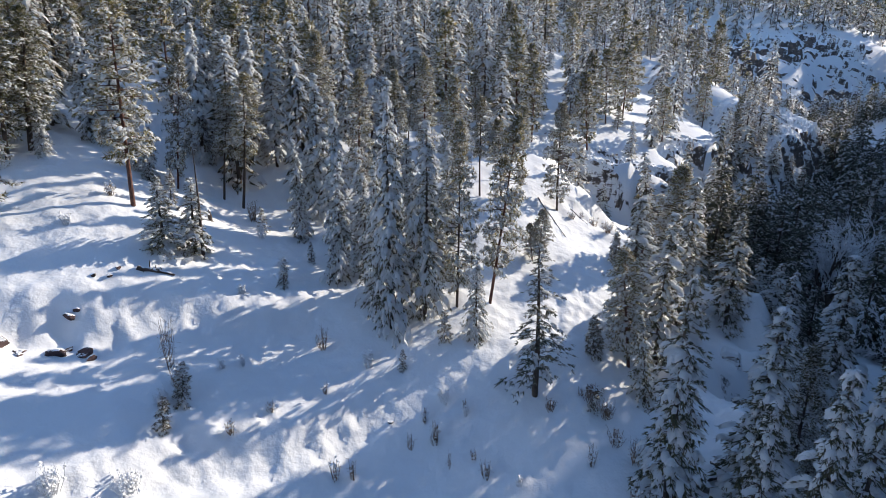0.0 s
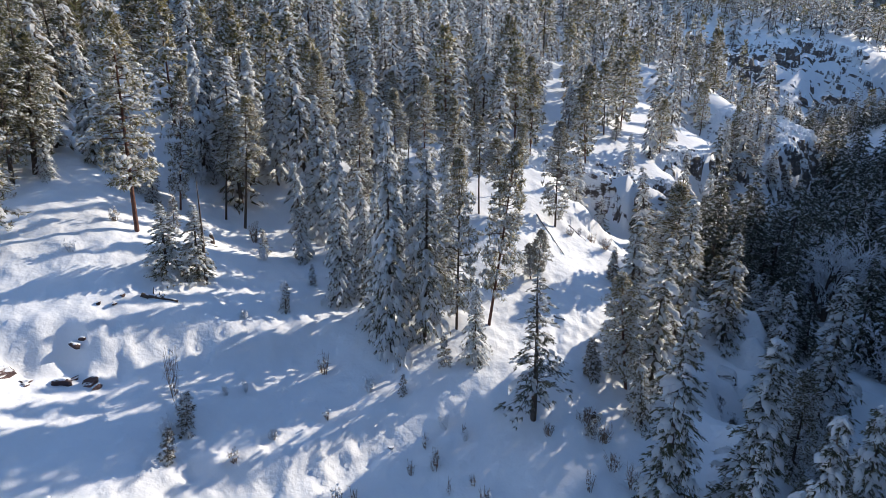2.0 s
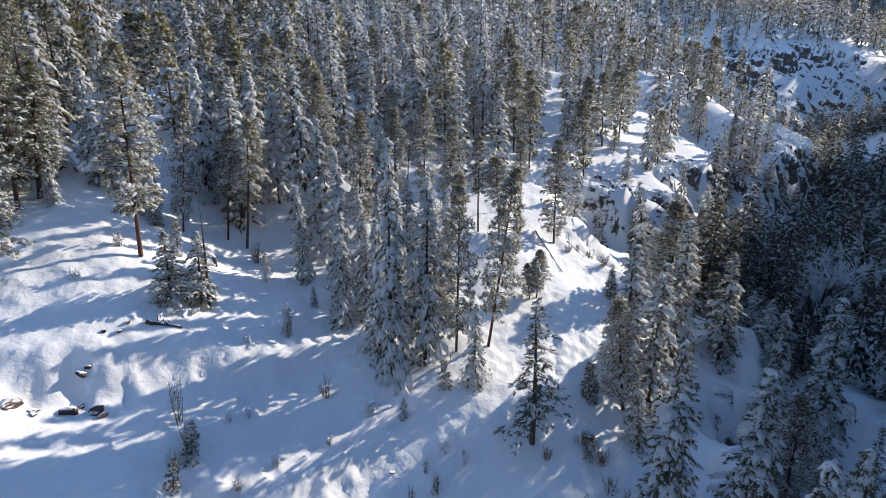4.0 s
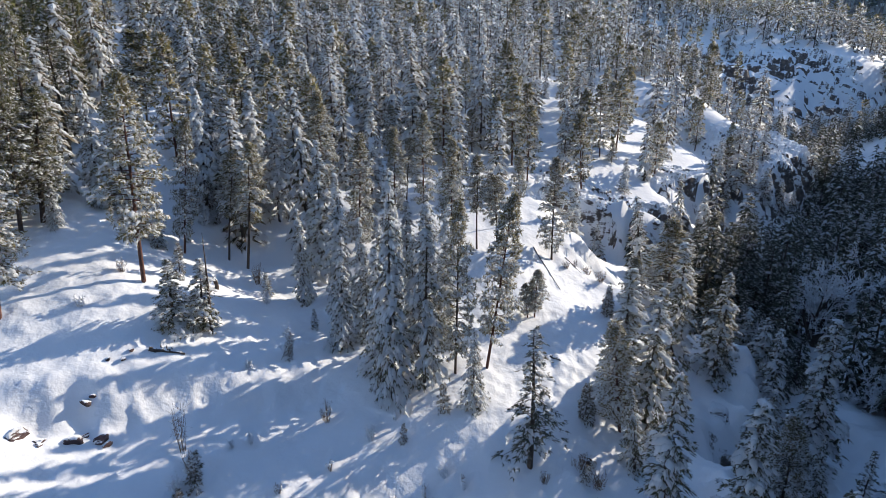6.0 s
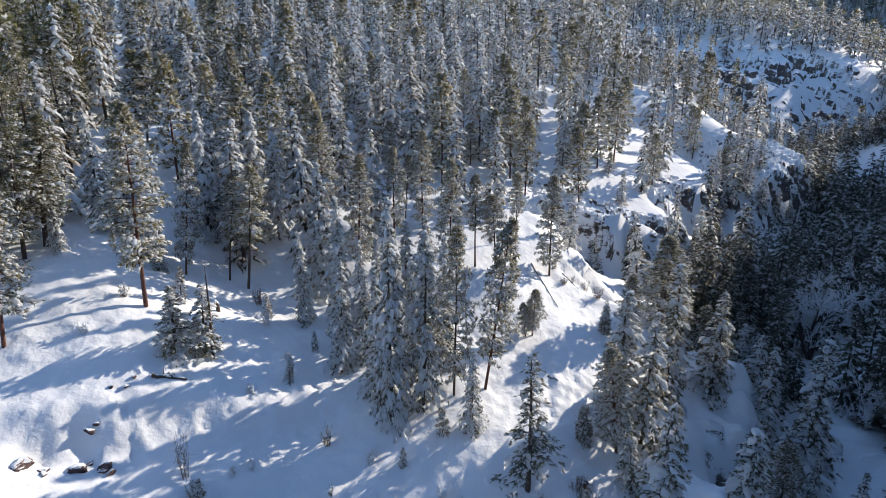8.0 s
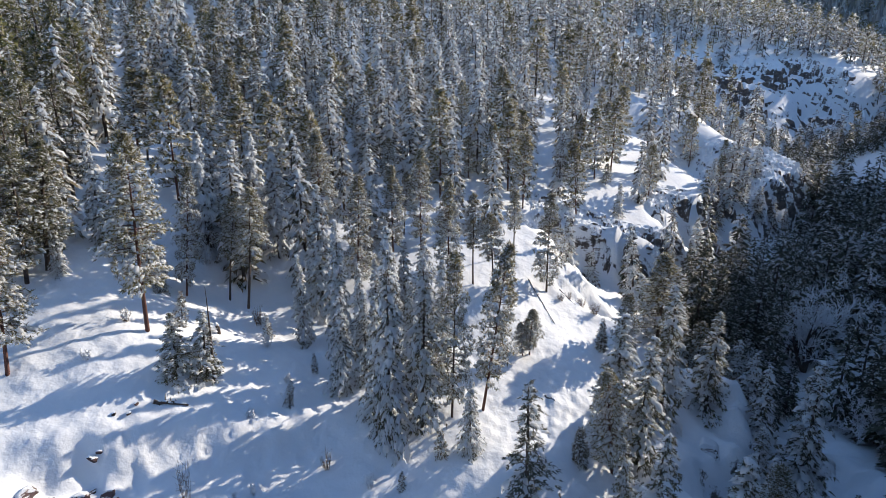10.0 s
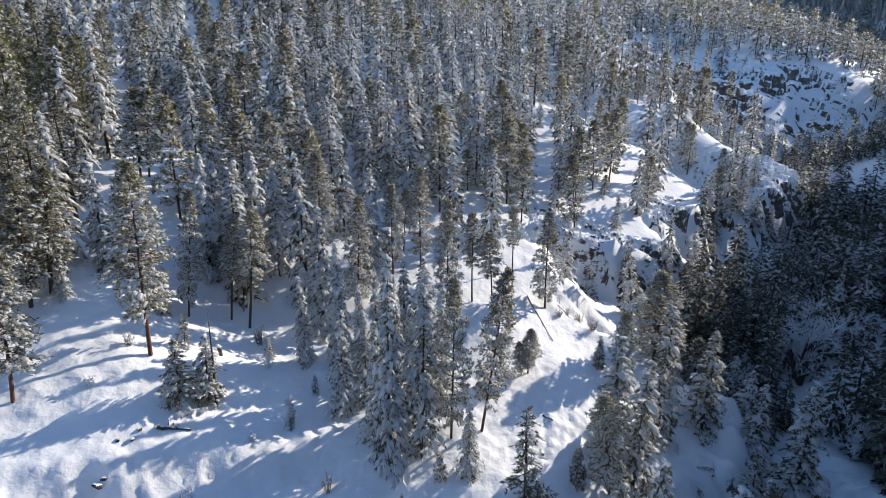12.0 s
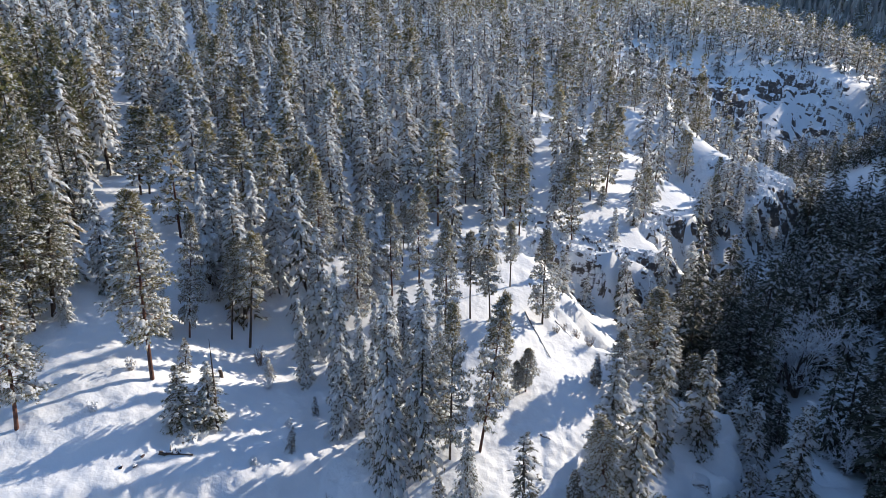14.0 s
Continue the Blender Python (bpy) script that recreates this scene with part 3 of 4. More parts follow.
plant("young", 11.7, 37.4, 3.4, -4.9)
plant("young", 0.1, 35.7, 2.4, -0.0)
plant("young", -11.9, 37.5, 2.2, 6.9)
plant("young", -15.1, 27.3, 2.7, 6.9)
plant("young", -15.3, 25.3, 2.1, 6.9)
plant("young", -2.8, 33.3, 1.7, 1.3)
plant("young", -15.6, 44.9, 2.1, 0.0)
plant("young", -10.7, 41.6, 1.8, -0.5)
plant("bare", 3.9, 56.1, 10.1, -0.8)
plant("bare", 6.2, 56.5, 8.4, -3.6)
plant("bare", -4.2, 64.5, 7.8, 4.1)
plant("bare", -6.8, 70.0, 9.1, 2.9)
plant("pine", 29.7, 100.1, 12.7, -3.5)
plant("pine", 31.5, 98.6, 4.0, 1.2)
plant("bare", 9.6, 64.7, 8.4, -0.9)
plant("pine", 22.0, 82.4, 11.8, -5.3)
plant("pine", 26.3, 115.4, 14.5, -1.4)
plant("pine", 40.8, 119.3, 14.1, -2.6)
plant("fir", 42.8, 106.4, 10.8, -4.9)
plant("fir", 30.8, 88.4, 5.9, -0.7)
plant("pine", 67.0, 145.6, 9.9, 3.8)
plant("fir", 66.9, 156.2, 10.3, -6.9)
plant("pine", -35.1, 63.6, 10.1, 3.7)
plant("pine", -34.4, 64.2, 10.2, 6.9)
plant("fir", -30.7, 47.7, 9.9, -0.9)
plant("fir", -31.5, 42.5, 3.9, 3.5)
plant("green", -32.7, 42.9, 10.7, 6.9)
plant("green", -33.1, 40.9, 11.0, 5.3)
plant("green", -33.2, 43.6, 9.5, 6.9)
plant("fir", -24.6, 44.6, 4.6, 5.6)
plant("green", -47.7, 68.1, 12.0, 0.0)
plant("fir", -34.6, 77.5, 12.0, 0.0)
plant("fir", -31.8, 83.6, 12.0, 0.0)
plant("fir", -17.4, 71.9, 12.0, 0.0)
plant("fir", -26.6, 83.7, 11.0, 0.0)
plant("fir", -29.8, 66.9, 12.0, 0.0)
plant("fir", -24.1, 56.8, 11.0, 0.0)
plant("pine", -19.9, 73.5, 12.0, 0.0)
plant("pine", -17.3, 108.0, 10.0, 0.0)
plant("pine", -11.4, 94.0, 12.0, 0.0)
plant("fir", -9.7, 100.7, 10.0, 0.0)
plant("fir", -11.6, 64.9, 12.0, 0.0)
plant("fir", 5.8, 93.1, 13.0, 0.0)
plant("fir", 7.4, 70.2, 13.0, 0.0)
plant("fir", -19.9, 57.2, 12.0, 0.0)
plant("fir", -17.3, 56.0, 12.0, 0.0)
plant("fir", -23.6, 53.0, 12.5, 0.0)
plant("fir", -20.9, 54.9, 12.0, 0.0)
plant("pine", -13.1, 58.9, 13.0, 0.0)
plant("fir", -11.5, 50.0, 13.0, 0.0)
plant("fir", -7.5, 57.7, 13.0, 0.0)
plant("pine", -5.1, 58.8, 11.0, 0.0)
plant("pine", -2.0, 61.9, 12.0, 0.0)
plant("fir", -5.2, 49.4, 8.5, 0.0)
plant("fir", -3.4, 50.8, 8.0, 0.0)
plant("red", -8.4, 53.0, 12.5, 2.0)
plant("pine", 1.0, 53.0, 13.0, 0.0)
plant("fir", 2.1, 68.1, 12.0, 0.0)
plant("pine", 12.3, 91.1, 12.0, 0.0)
plant("pine", 12.9, 79.1, 11.0, 0.0)
plant("fir", -10.4, 77.6, 12.0, 0.0)
plant("fir", -3.9, 75.4, 12.0, 0.0)
plant("fir", -0.8, 82.1, 12.0, 0.0)
plant("pine", -23.5, 65.1, 11.0, 0.0)
plant("pine", -45.0, 75.1, 12.0, 0.0)
plant("green", -36.3, 53.0, 12.0, 0.0)
plant("green", -36.5, 48.5, 14.0, 0.0)
plant("green", -35.0, 44.2, 13.0, 0.0)
plant("fir", -29.1, 48.7, 9.6, 0.0)
plant("fir", -26.1, 45.6, 6.0, 2.0)
plant("fir", 27.8, 112.0, 12.0, 0.0)
plant("fir", 41.7, 154.5, 12.0, 0.0)
plant("pine", 36.6, 122.2, 11.0, 0.0)
plant("fir", 27.6, 143.2, 12.0, 0.0)
plant("pine", 36.9, 158.3, 12.0, 0.0)
plant("pine", 60.3, 164.5, 9.0, 0.0)
plant("fir", 64.1, 163.2, 10.0, 0.0)
plant("fir", -9.2, 46.0, 12.0, 0.0)
plant("fir", -4.0, 44.6, 10.5, 0.0)
plant("fir", -6.3, 41.5, 8.5, 0.0)
plant("fir", -2.4, 41.4, 10.0, 0.0)
plant("fir", -5.9, 46.8, 8.0, 0.0)
plant("fir", 0.3, 43.5, 11.0, 0.0)
plant("fir", -1.4, 48.6, 10.0, 0.0)
plant("near", 21.9, 46.0, 14.0, 0.0, 1.4)
plant("pine", 25.8, 57.2, 13.0, 0.0, 1.4)
plant("near", 16.9, 38.4, 12.5, 0.0, 1.35)
plant("near", 13.6, 27.2, 15.1, 0.0, 1.3)
plant("fir", 27.8, 48.6, 11.0, 0.0, 1.5)
plant("near", 18.8, 27.4, 14.3, 0.0, 1.3)
plant("near", 34.5, 42.6, 15.3, 0.0, 1.2)
plant("near", 14.5, 17.3, 19.7, 0.0)
plant("near", 13.6, 18.9, 16.0, 0.0)
plant("near", 16.6, 17.6, 19.7, 0.0)
plant("fir", 28.0, 70.5, 12.2, -6.9)
plant("fir", 64.9, 116.6, 13.5, 0.0, 1.2)
plant("fir", 72.5, 125.0, 13.0, 0.0, 1.2)
plant("fir", 70.5, 128.5, 12.0, 0.0, 1.1)
plant("fir", 74.9, 133.1, 12.0, 0.0, 1.2)
plant("pine", 71.9, 133.8, 10.0, 0.0)
plant("fir", 77.2, 128.2, 8.0, 0.0, 1.2)
plant("fir", 57.5, 110.3, 9.0, 0.0)
plant("pine", 66.7, 140.8, 13.0, 0.0)
plant("fir", 67.5, 122.0, 11.0, 0.0, 1.2)
plant("fir", 69.5, 118.5, 9.0, 0.0, 1.1)
plant("fir", 73.5, 119.0, 8.0, 0.0, 1.2)
plant("fir", 78.5, 121.0, 8.0, 0.0, 1.1)
plant("fir", 61.5, 113.0, 10.0, 0.0, 1.1)
plant("pine", 64.0, 119.5, 9.0, 0.0)
plant("fir", 82.5, 122.5, 7.0, 0.0, 1.2)
plant("dark", 33.0, 58.0, 6.0, 0.0)
plant("dark", 36.0, 52.0, 6.5, 0.0)
plant("dark", 30.0, 53.0, 5.5, 0.0)
plant("dark", 40.0, 62.0, 8.0, 0.0)
plant("near", 15.8, 41.5, 11.5, 0.0, 1.2)
plant("fir", 14.7, 34.4, 6.8, -6.9)
plant("young", 17.6, 52.4, 3.2, 0.4)
plant("young", 11.9, 37.8, 3.1, -4.9)
plant("young", 10.1, 32.3, 1.9, 25.0)


# ---- the wood behind: firs and pines filling the slope ----
def within(x, y, corners):
    inside = False
    for (ax, ay), (bx, by) in zip(corners, corners[1:] + corners[:1]):
        if (ay > y) != (by > y) and x < (bx - ax) * (y - ay) / (by - ay) + ax:
            inside = not inside
    return inside


OPEN = [[(-60, -40), (-60, 20), (-33, 35), (-33, 40), (-30, 42), (-35, 52), (-36, 58), (-29, 56), (-24, 46), (-22, 51), (-18, 47), (-13, 42), (-8, 39), (-4, 36), (5, 38), (9, 46), (19, 50), (21, 42), (16, 33), (14, 10), (20, -40)],
        [(-39, 50), (-34.5, 51), (-30, 57), (-33.5, 65), (-34.5, 71), (-40.5, 78), (-46, 86), (-51, 96), (-57, 96), (-52, 86), (-47, 79), (-41, 72), (-40.5, 65), (-36.5, 58)],
        [(53, 61), (60, 62), (70, 72), (78, 84), (70, 80), (60, 71)],
        [(72, 163), (80, 151), (83, 143), (92, 140), (94, 128), (84, 123), (71, 120), (62, 116), (54, 110), (52, 112), (54, 118), (64, 140)],
        [(-22, 44), (-13, 43), (-11.5, 50), (-14, 53), (-22, 51.5)],
        [(72, 196), (84, 204), (108, 222), (126, 246), (118, 252), (92, 240), (76, 218)],
        [(-16, 41), (-8, 38), (-6.5, 42), (-7.5, 46.5), (-11, 49), (-17, 46)],
        [(96, 214), (122, 198), (150, 212), (178, 222), (196, 244), (185, 256), (150, 244), (118, 232), (98, 234)]]
GLADE = [[(10, 60), (24, 56), (30, 66), (36, 86), (46, 104), (32, 90), (16, 74)],
         [(60, 210), (98, 264), (100, 250), (72, 185), (69, 193)],
         [(-4, 62), (7, 66), (16, 66), (22, 57), (18, 50), (11, 39), (5, 38), (-3, 43)],
         [(23, 147), (38, 158), (57, 165), (66, 156), (70, 138), (60, 117), (32, 86), (18, 72), (13, 75), (17, 106)]]


BELOW_SPUR = [(55, 90), (66, 116), (84, 123), (96, 130), (80, 104), (64, 82)]      # low trees at the foot of the spur
OLIVE = [(-33, 36), (-30, 46), (-37, 60), (-52, 86), (-95, 100), (-60, 36)]      # where the dense green pines stand
CLEAR = ((78, 123, 4), (58, 105, 4), (-33, 63, 6.5), (-36, 72, 5), (-39, 80, 4), (-11, 114, 6), (-5, 60, 6), (-2, 50, 5.5), (-9, 68, 5), (2, 68, 6), (6, 76, 5), (-12, 58, 3.5), (-3, 78, 4), (2, 45, 5), (-3, 44, 3.5), (-7, 52, 4), (57, 76, 6), (50, 64, 7), (66, 86, 5), (40, 46, 6.5), (35, 40, 5), (45, 52, 4), (-20, 95, 4), (10, 100, 5), (-60, 110, 6), (14, 140, 6), (128, 160, 9), (60, 110, 4))      # small gaps in the wood: x, y, radius


def room(x, y, gap, taken):
    i, j = int(x // 6), int(y // 6)
    return all((x - u) ** 2 + (y - v) ** 2 > gap * gap for a in (-1, 0, 1) for b in (-1, 0, 1) for u, v in taken.get((i + a, j + b), ()))


TAKEN = {}
for tx, ty in TREES:
    TAKEN.setdefault((int(tx // 6), int(ty // 6)), []).append((tx, ty))
FAR = []
COUNT = {"fir": 0, "pine": 0, "gorge": 0}
seeds = random.Random(9)
for trial in range(42000):
    y = 20 + 480 * seeds.random() ** 1.25
    x = seeds.uniform(-1.0, 1.05) * (y + 20)
    rim = float(np.interp(y, RIM_Y, RIM_X))
    gap = 3.5 + 0.003 * y + 0.7 * float(step((y - 85) / 40))
    dense = -20 < x < -8 and 48 < y < 58
    gap = 2.8 if dense else 2.7 if within(x, y, OLIVE) and y < 80 else gap
    if any(within(x, y, c) for c in OPEN) or any(math.hypot(x - u, y - v) < r for u, v, r in CLEAR):
        continue
    if any(within(x, y, c) for c in GLADE):
        gap = 8.5 if y > 165 else 7.2 if x > 38 else 5.6 if y > 70 else 8.0
    elif rim - 3 < x < rim + 6:
        gap = 6.0
        if y < 60:
            continue
    elif x > rim:
        gap = 5.0 if x < rim + 14 and 60 < y < 80 else 3.2 if x < rim + 18 and 60 < y < 125 else 2.2 + 0.004 * y
    if not -0.93 * y - 8 < x < 0.98 * y + 70 or (x > 0.98 * y + 30 and seeds.random() < 0.6) or not room(x, y, gap, TAKEN):
        continue
    TAKEN.setdefault((int(x // 6), int(y // 6)), []).append((x, y))
    clump = noise.noise((x * 0.035, y * 0.03, 4.0))      # firs and pines keep company
    kind = "fir" if seeds.random() < (0.85 if x > rim else 0.62 + 0.9 * clump) else "pine"
    if within(x, y, OLIVE) and seeds.random() < 0.8:
        kind = "pine"
    h = seeds.uniform(10, 16) if seeds.random() < 0.8 else seeds.uniform(5, 10)
    if y > 90 and x < rim:
        h = h * 1.12
    if rim + 4 < x < rim + 22 and y < 95:
        h = h * 0.62
    if within(x, y, BELOW_SPUR):
        h = h * 0.72
    if 82 < x < 150 and 160 < y < 205:
        h = h * 0.75
    h = max(h, seeds.uniform(12, 16.5)) if dense else h
    FAR.append((x, y, h, "gorge" if x > rim + (12 if y < 90 else 5) and y < 200 else kind))

# the nearest trees stand as things of their own, the rest as woods
FAR.sort(key=lambda f: math.hypot(f[0], f[1] - 10))
NEAR, FAR = [f for f in FAR if f[1] < 125 and abs(f[0]) < f[1] * 0.95 + 8], [f for f in FAR if not (f[1] < 125 and abs(f[0]) < f[1] * 0.95 + 8)]
for x, y, h, kind in NEAR:
    if COUNT[kind] >= {"fir": 220, "pine": 220, "gorge": 70}[kind]:
        FAR.append((x, y, h, kind))
        continue
    COUNT[kind] += 1
    # gorge firs take the dark kind, so their colour carries the gorge's shade
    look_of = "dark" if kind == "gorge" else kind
    if kind == "pine" and within(x, y, OLIVE):
        look_of = "green"
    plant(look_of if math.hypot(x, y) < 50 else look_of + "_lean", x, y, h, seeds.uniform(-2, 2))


def far_wood(places, kind, name, label, boughs_each, per, blade):
    """Distant trees of one kind, too many to count, as one thing."""
    rng = np.random.default_rng(3)
    root = tagged(new(name), label, "trees", kind="stuff")
    shapes = []
    for i in range(5):
        if kind == "pine":
            g, w, wood = conifer(rng, 12, 0.10, rng.uniform(1.7, 2.1), boughs_each + (8 if blade < 1 else 3), per + (1 if blade < 1 else 0), pine_shape, 0.6, 0.15, blade * 0.8, 0.95, blade * 0.6, True, False, 0.12)
        else:
            g, w, wood = conifer(rng, 12, 0.04, rng.uniform(1.6, 2.0), boughs_each + (4 if blade < 1 else 0), per, cone_shape if i % 2 else spire_shape, 0.1, 0.45, blade, 0.16 if kind == "gorge" else 0.85, blade * 0.75, False, False)
        shapes.append((g, w, trunk_of(rng, 12, 0.15, 0.1, 3)))
    green, greens, white, whites, stems, stem_faces = [], [], [], [], [], []
    gn = wn_ = tn = 0
    for n, (x, y, h, _) in enumerate(places):
        g, w, t = shapes[n % 5]
        a, k = rng.uniform(0, 6.3), h / 12
        wide = k * rng.uniform(1.0, 1.4)
        rot = np.array([[math.cos(a), -math.sin(a), 0], [math.sin(a), math.cos(a), 0], [0, 0, 1]]).T * (wide, wide, k)
        foot = np.array([x, y, float(land(x, y))])
        green.append(g[0] @ rot + foot)
        greens.append(g[1] + gn)
        stems.append(t[0] @ rot + foot)
        stem_faces.append(t[1] + tn)
        white.append(w[0] @ rot + foot)
        whites.append(w[1][0] + wn_)
        gn, tn, wn_ = gn + len(g[0]), tn + len(t[0]), wn_ + len(w[0])
    part("trunks", mesh_of("trunks", np.concatenate(stems), [np.concatenate(stem_faces)], BARK, True), root)
    part("crowns", mesh_of("crowns", np.concatenate(green), [np.concatenate(greens)], PINE_GREEN if kind in ("pine", "bare") else DARK_SHADE_GREEN if kind == "gorge" else FAR_GREEN), root)
    part("snow_load", mesh_of("snow_load", np.concatenate(white), [np.concatenate(whites)], SNOW_LOAD, True), root)
    for ob in root.children:
        tagged(ob, kind="stuff")


# darker needles and sparse snow stand in for the shade of the gorge
far_wood([f for f in FAR if f[3] == "gorge"], "gorge", "wood_of_dark_firs", "firs filling the gorge, darkened and thinly snowed to imitate shade", 34, 3, 0.95)
BANDS = ((0, 190, "wood", "%s covering the mountainside", 40, 3, 0.75), (190, 280, "far_wood", "distant %s towards the ridge", 20, 3, 1.1), (280, 900, "ridge_wood", "faint %s on the far ridge", 13, 2, 1.6))
for kind, plural in (("fir", "snow-laden firs"), ("pine", "snow-dusted pines")):
    for from_y, to_y, name, label, boughs_each, per, blade in BANDS:
        far_wood([f for f in FAR if f[3] == kind and from_y <= f[1] < to_y], kind, "%s_of_%ss" % (name, kind), label % plural, boughs_each, per, blade)

for pattern in PATTERNS:
    for ob in (*pattern.children, pattern):
        bpy.data.objects.remove(ob)


# ---- rocks ----
def snowy_rock_material(name="rock_under_snow", bare=0.58, tints=((0.035, 0.03, 0.03), (0.12, 0.10, 0.09), (0.24, 0.18, 0.15)), patch=0.05):
    m = Mat(name)
    geo = m.place()
    rock = m.ramp(m.noise(0.8, 8, 0.68), "Fac", list(zip((0.3, 0.5, 0.72), tints)))
    snow = m.ramp(m.noise(0.6, 4), "Fac", [(0.3, (0.80, 0.82, 0.85)), (0.7, (0.87, 0.88, 0.89))])
    sep = m.nodes.new("ShaderNodeSeparateXYZ")
    m.link(geo, "Normal", sep, "Vector")
    jag = m.nodes.new("ShaderNodeMath")
    jag.operation = "MULTIPLY_ADD"
    beds = m.nodes.new("ShaderNodeMapping")
    beds.inputs["Scale"].default_value = (0.55, 0.55, 2.0)
    m.link(geo, "Position", beds, "Vector")
    layers = m.add("ShaderNodeTexNoise", Scale=0.9, Detail=6.0, Roughness=0.7)
    m.link(beds, "Vector", layers, "Vector")
    m.link(layers, "Fac", jag, 0)
    jag.inputs[1].default_value = 0.8
    gather = m.nodes.new("ShaderNodeMath")      # bare rock keeps to patches of the face
    gather.operation = "MULTIPLY_ADD"
    m.link(m.noise(patch, 3), "Fac", gather, 0)
    gather.inputs[1].default_value = 1.3
    lower = m.nodes.new("ShaderNodeMath")
    lower.operation = "SUBTRACT"
    m.link(sep, "Z", lower, 0)
    lower.inputs[1].default_value = 0.62
    m.link(lower, "Value", gather, 2)
    m.link(gather, "Value", jag, 2)
    lies = m.ramp(jag, "Value", [(bare + 0.1, (0, 0, 0)), (bare + 0.2, (1, 1, 1))])
    m.link(m.mix((lies, "Color"), (rock, "Color"), (snow, "Color")), 2, m.bsdf, "Base Color")
    m.bsdf.inputs["Roughness"].default_value = 0.85
    m.bump(m.noise(2.2, 8, 0.7), "Fac", 0.8, 0.25)
    return m.mat


SNOWY_ROCK = snowy_rock_material()
PLASTERED_ROCK = snowy_rock_material("rock_plastered_with_snow", 0.52, patch=0.15)
LEDGED_ROCK = snowy_rock_material("snowy_ledges", 0.52, patch=0.4)


def boulder_mesh(seed, rough=0.35, flat=0.7):
    """An angular boulder about 2 m across, cut by random planes."""
    rng = np.random.default_rng(seed)
    bm = bmesh.new()
    bmesh.ops.create_icosphere(bm, subdivisions=3, radius=1.0)
    cuts = [(unit(rng.normal(0, 1, 3)), rng.uniform(0.5, 0.85)) for _ in range(11)]
    for v in bm.verts:
        p = np.array(v.co)
        for n, d in cuts:
            over = p @ n - d
            if over > 0:
                p = p - n * over * 0.92
        p = p * (1 + rough * 0.35 * noise.noise(Vector(p) * 1.8 + Vector((seed, 0, 0))))
        v.co = (p[0], p[1], p[2] * flat)
    me = bpy.data.meshes.new("boulder")
    bm.to_mesh(me)
    bm.free()
    me.materials.append(SNOWY_ROCK)
    return me


BOULDERS = [boulder_mesh(200 + i) for i in range(6)]
RUSTY = [boulder_mesh(230 + i, 0.5) for i in range(3)]
RUSTY_ROCK = snowy_rock_material("rusty_rock_under_snow", 0.66, ((0.025, 0.018, 0.02), (0.075, 0.045, 0.045), (0.15, 0.09, 0.085)))
PLASTERED = [boulder_mesh(240 + i) for i in range(2)]
for me in PLASTERED:
    me.materials[0] = PLASTERED_ROCK
for me in RUSTY:
    me.materials[0] = RUSTY_ROCK


def rock(x, y, size, label, group, name="boulder", sink=0.3, tall=1.0, meshes=BOULDERS, tip=12):
    ob = new(name, dice.choice(meshes))
    ob.matrix_basis = (pose(x, y, snow_top(x, y) + size * (0.5 - sink) * tall, dice.uniform(-tip, tip), dice.uniform(-tip, tip), dice.uniform(0, 360))
                       @ Matrix.Diagonal((size * dice.uniform(0.8, 1.2), size * dice.uniform(0.7, 1.0), size * tall, 1)))
    return tagged(ob, label, "rock", group)


# bare rusty blocks in the foot of the cut bank
for x, y, s in ((-25.0, 27.3, 0.65), (-24.2, 27.7, 0.5), (-23.9, 27.2, 0.3), (-22.6, 28.3, 0.7), (-22.3, 28.8, 0.45), (-21.1, 28.6, 0.55), (-20.7, 28.4, 0.3), (-22.5, 29.9, 0.4), (-22.2, 30.1, 0.25)):
    rock(x, y, s, "rusty brown rock bare in the foot of a snow bank", "rocks in the bank", sink=0.52, tall=1.0, meshes=RUSTY, tip=30)
# big snow-capped blocks on the rim, and broken ones below it
rock(26.2, 44.6, 2.0, "large boulder on the rim under thick snow", "boulders on the rim", sink=0.75, tall=0.9, tip=5, meshes=PLASTERED)
for x, y, s in ((17.6, 29.8, 1.2), (18.6, 30.6, 0.9), (16.8, 29.0, 1.0), (19.2, 29.2, 1.3), (18.0, 27.9, 0.9), (16.0, 27.6, 0.8)):
    rock(x, y, 0.7 * s, "dark broken rock with snow on its ledges", "boulders on the rim")
for i in range(12):
    x = dice.uniform(22, 35)
    rock(x, 80.5 + 0.35 * (x - 27) + dice.uniform(-2.0, 1), dice.uniform(0.4, 0.9), "grey cliff block with snow on its ledges", "blocks of the cliff", "cliff_rock", sink=0.5, meshes=PLASTERED)


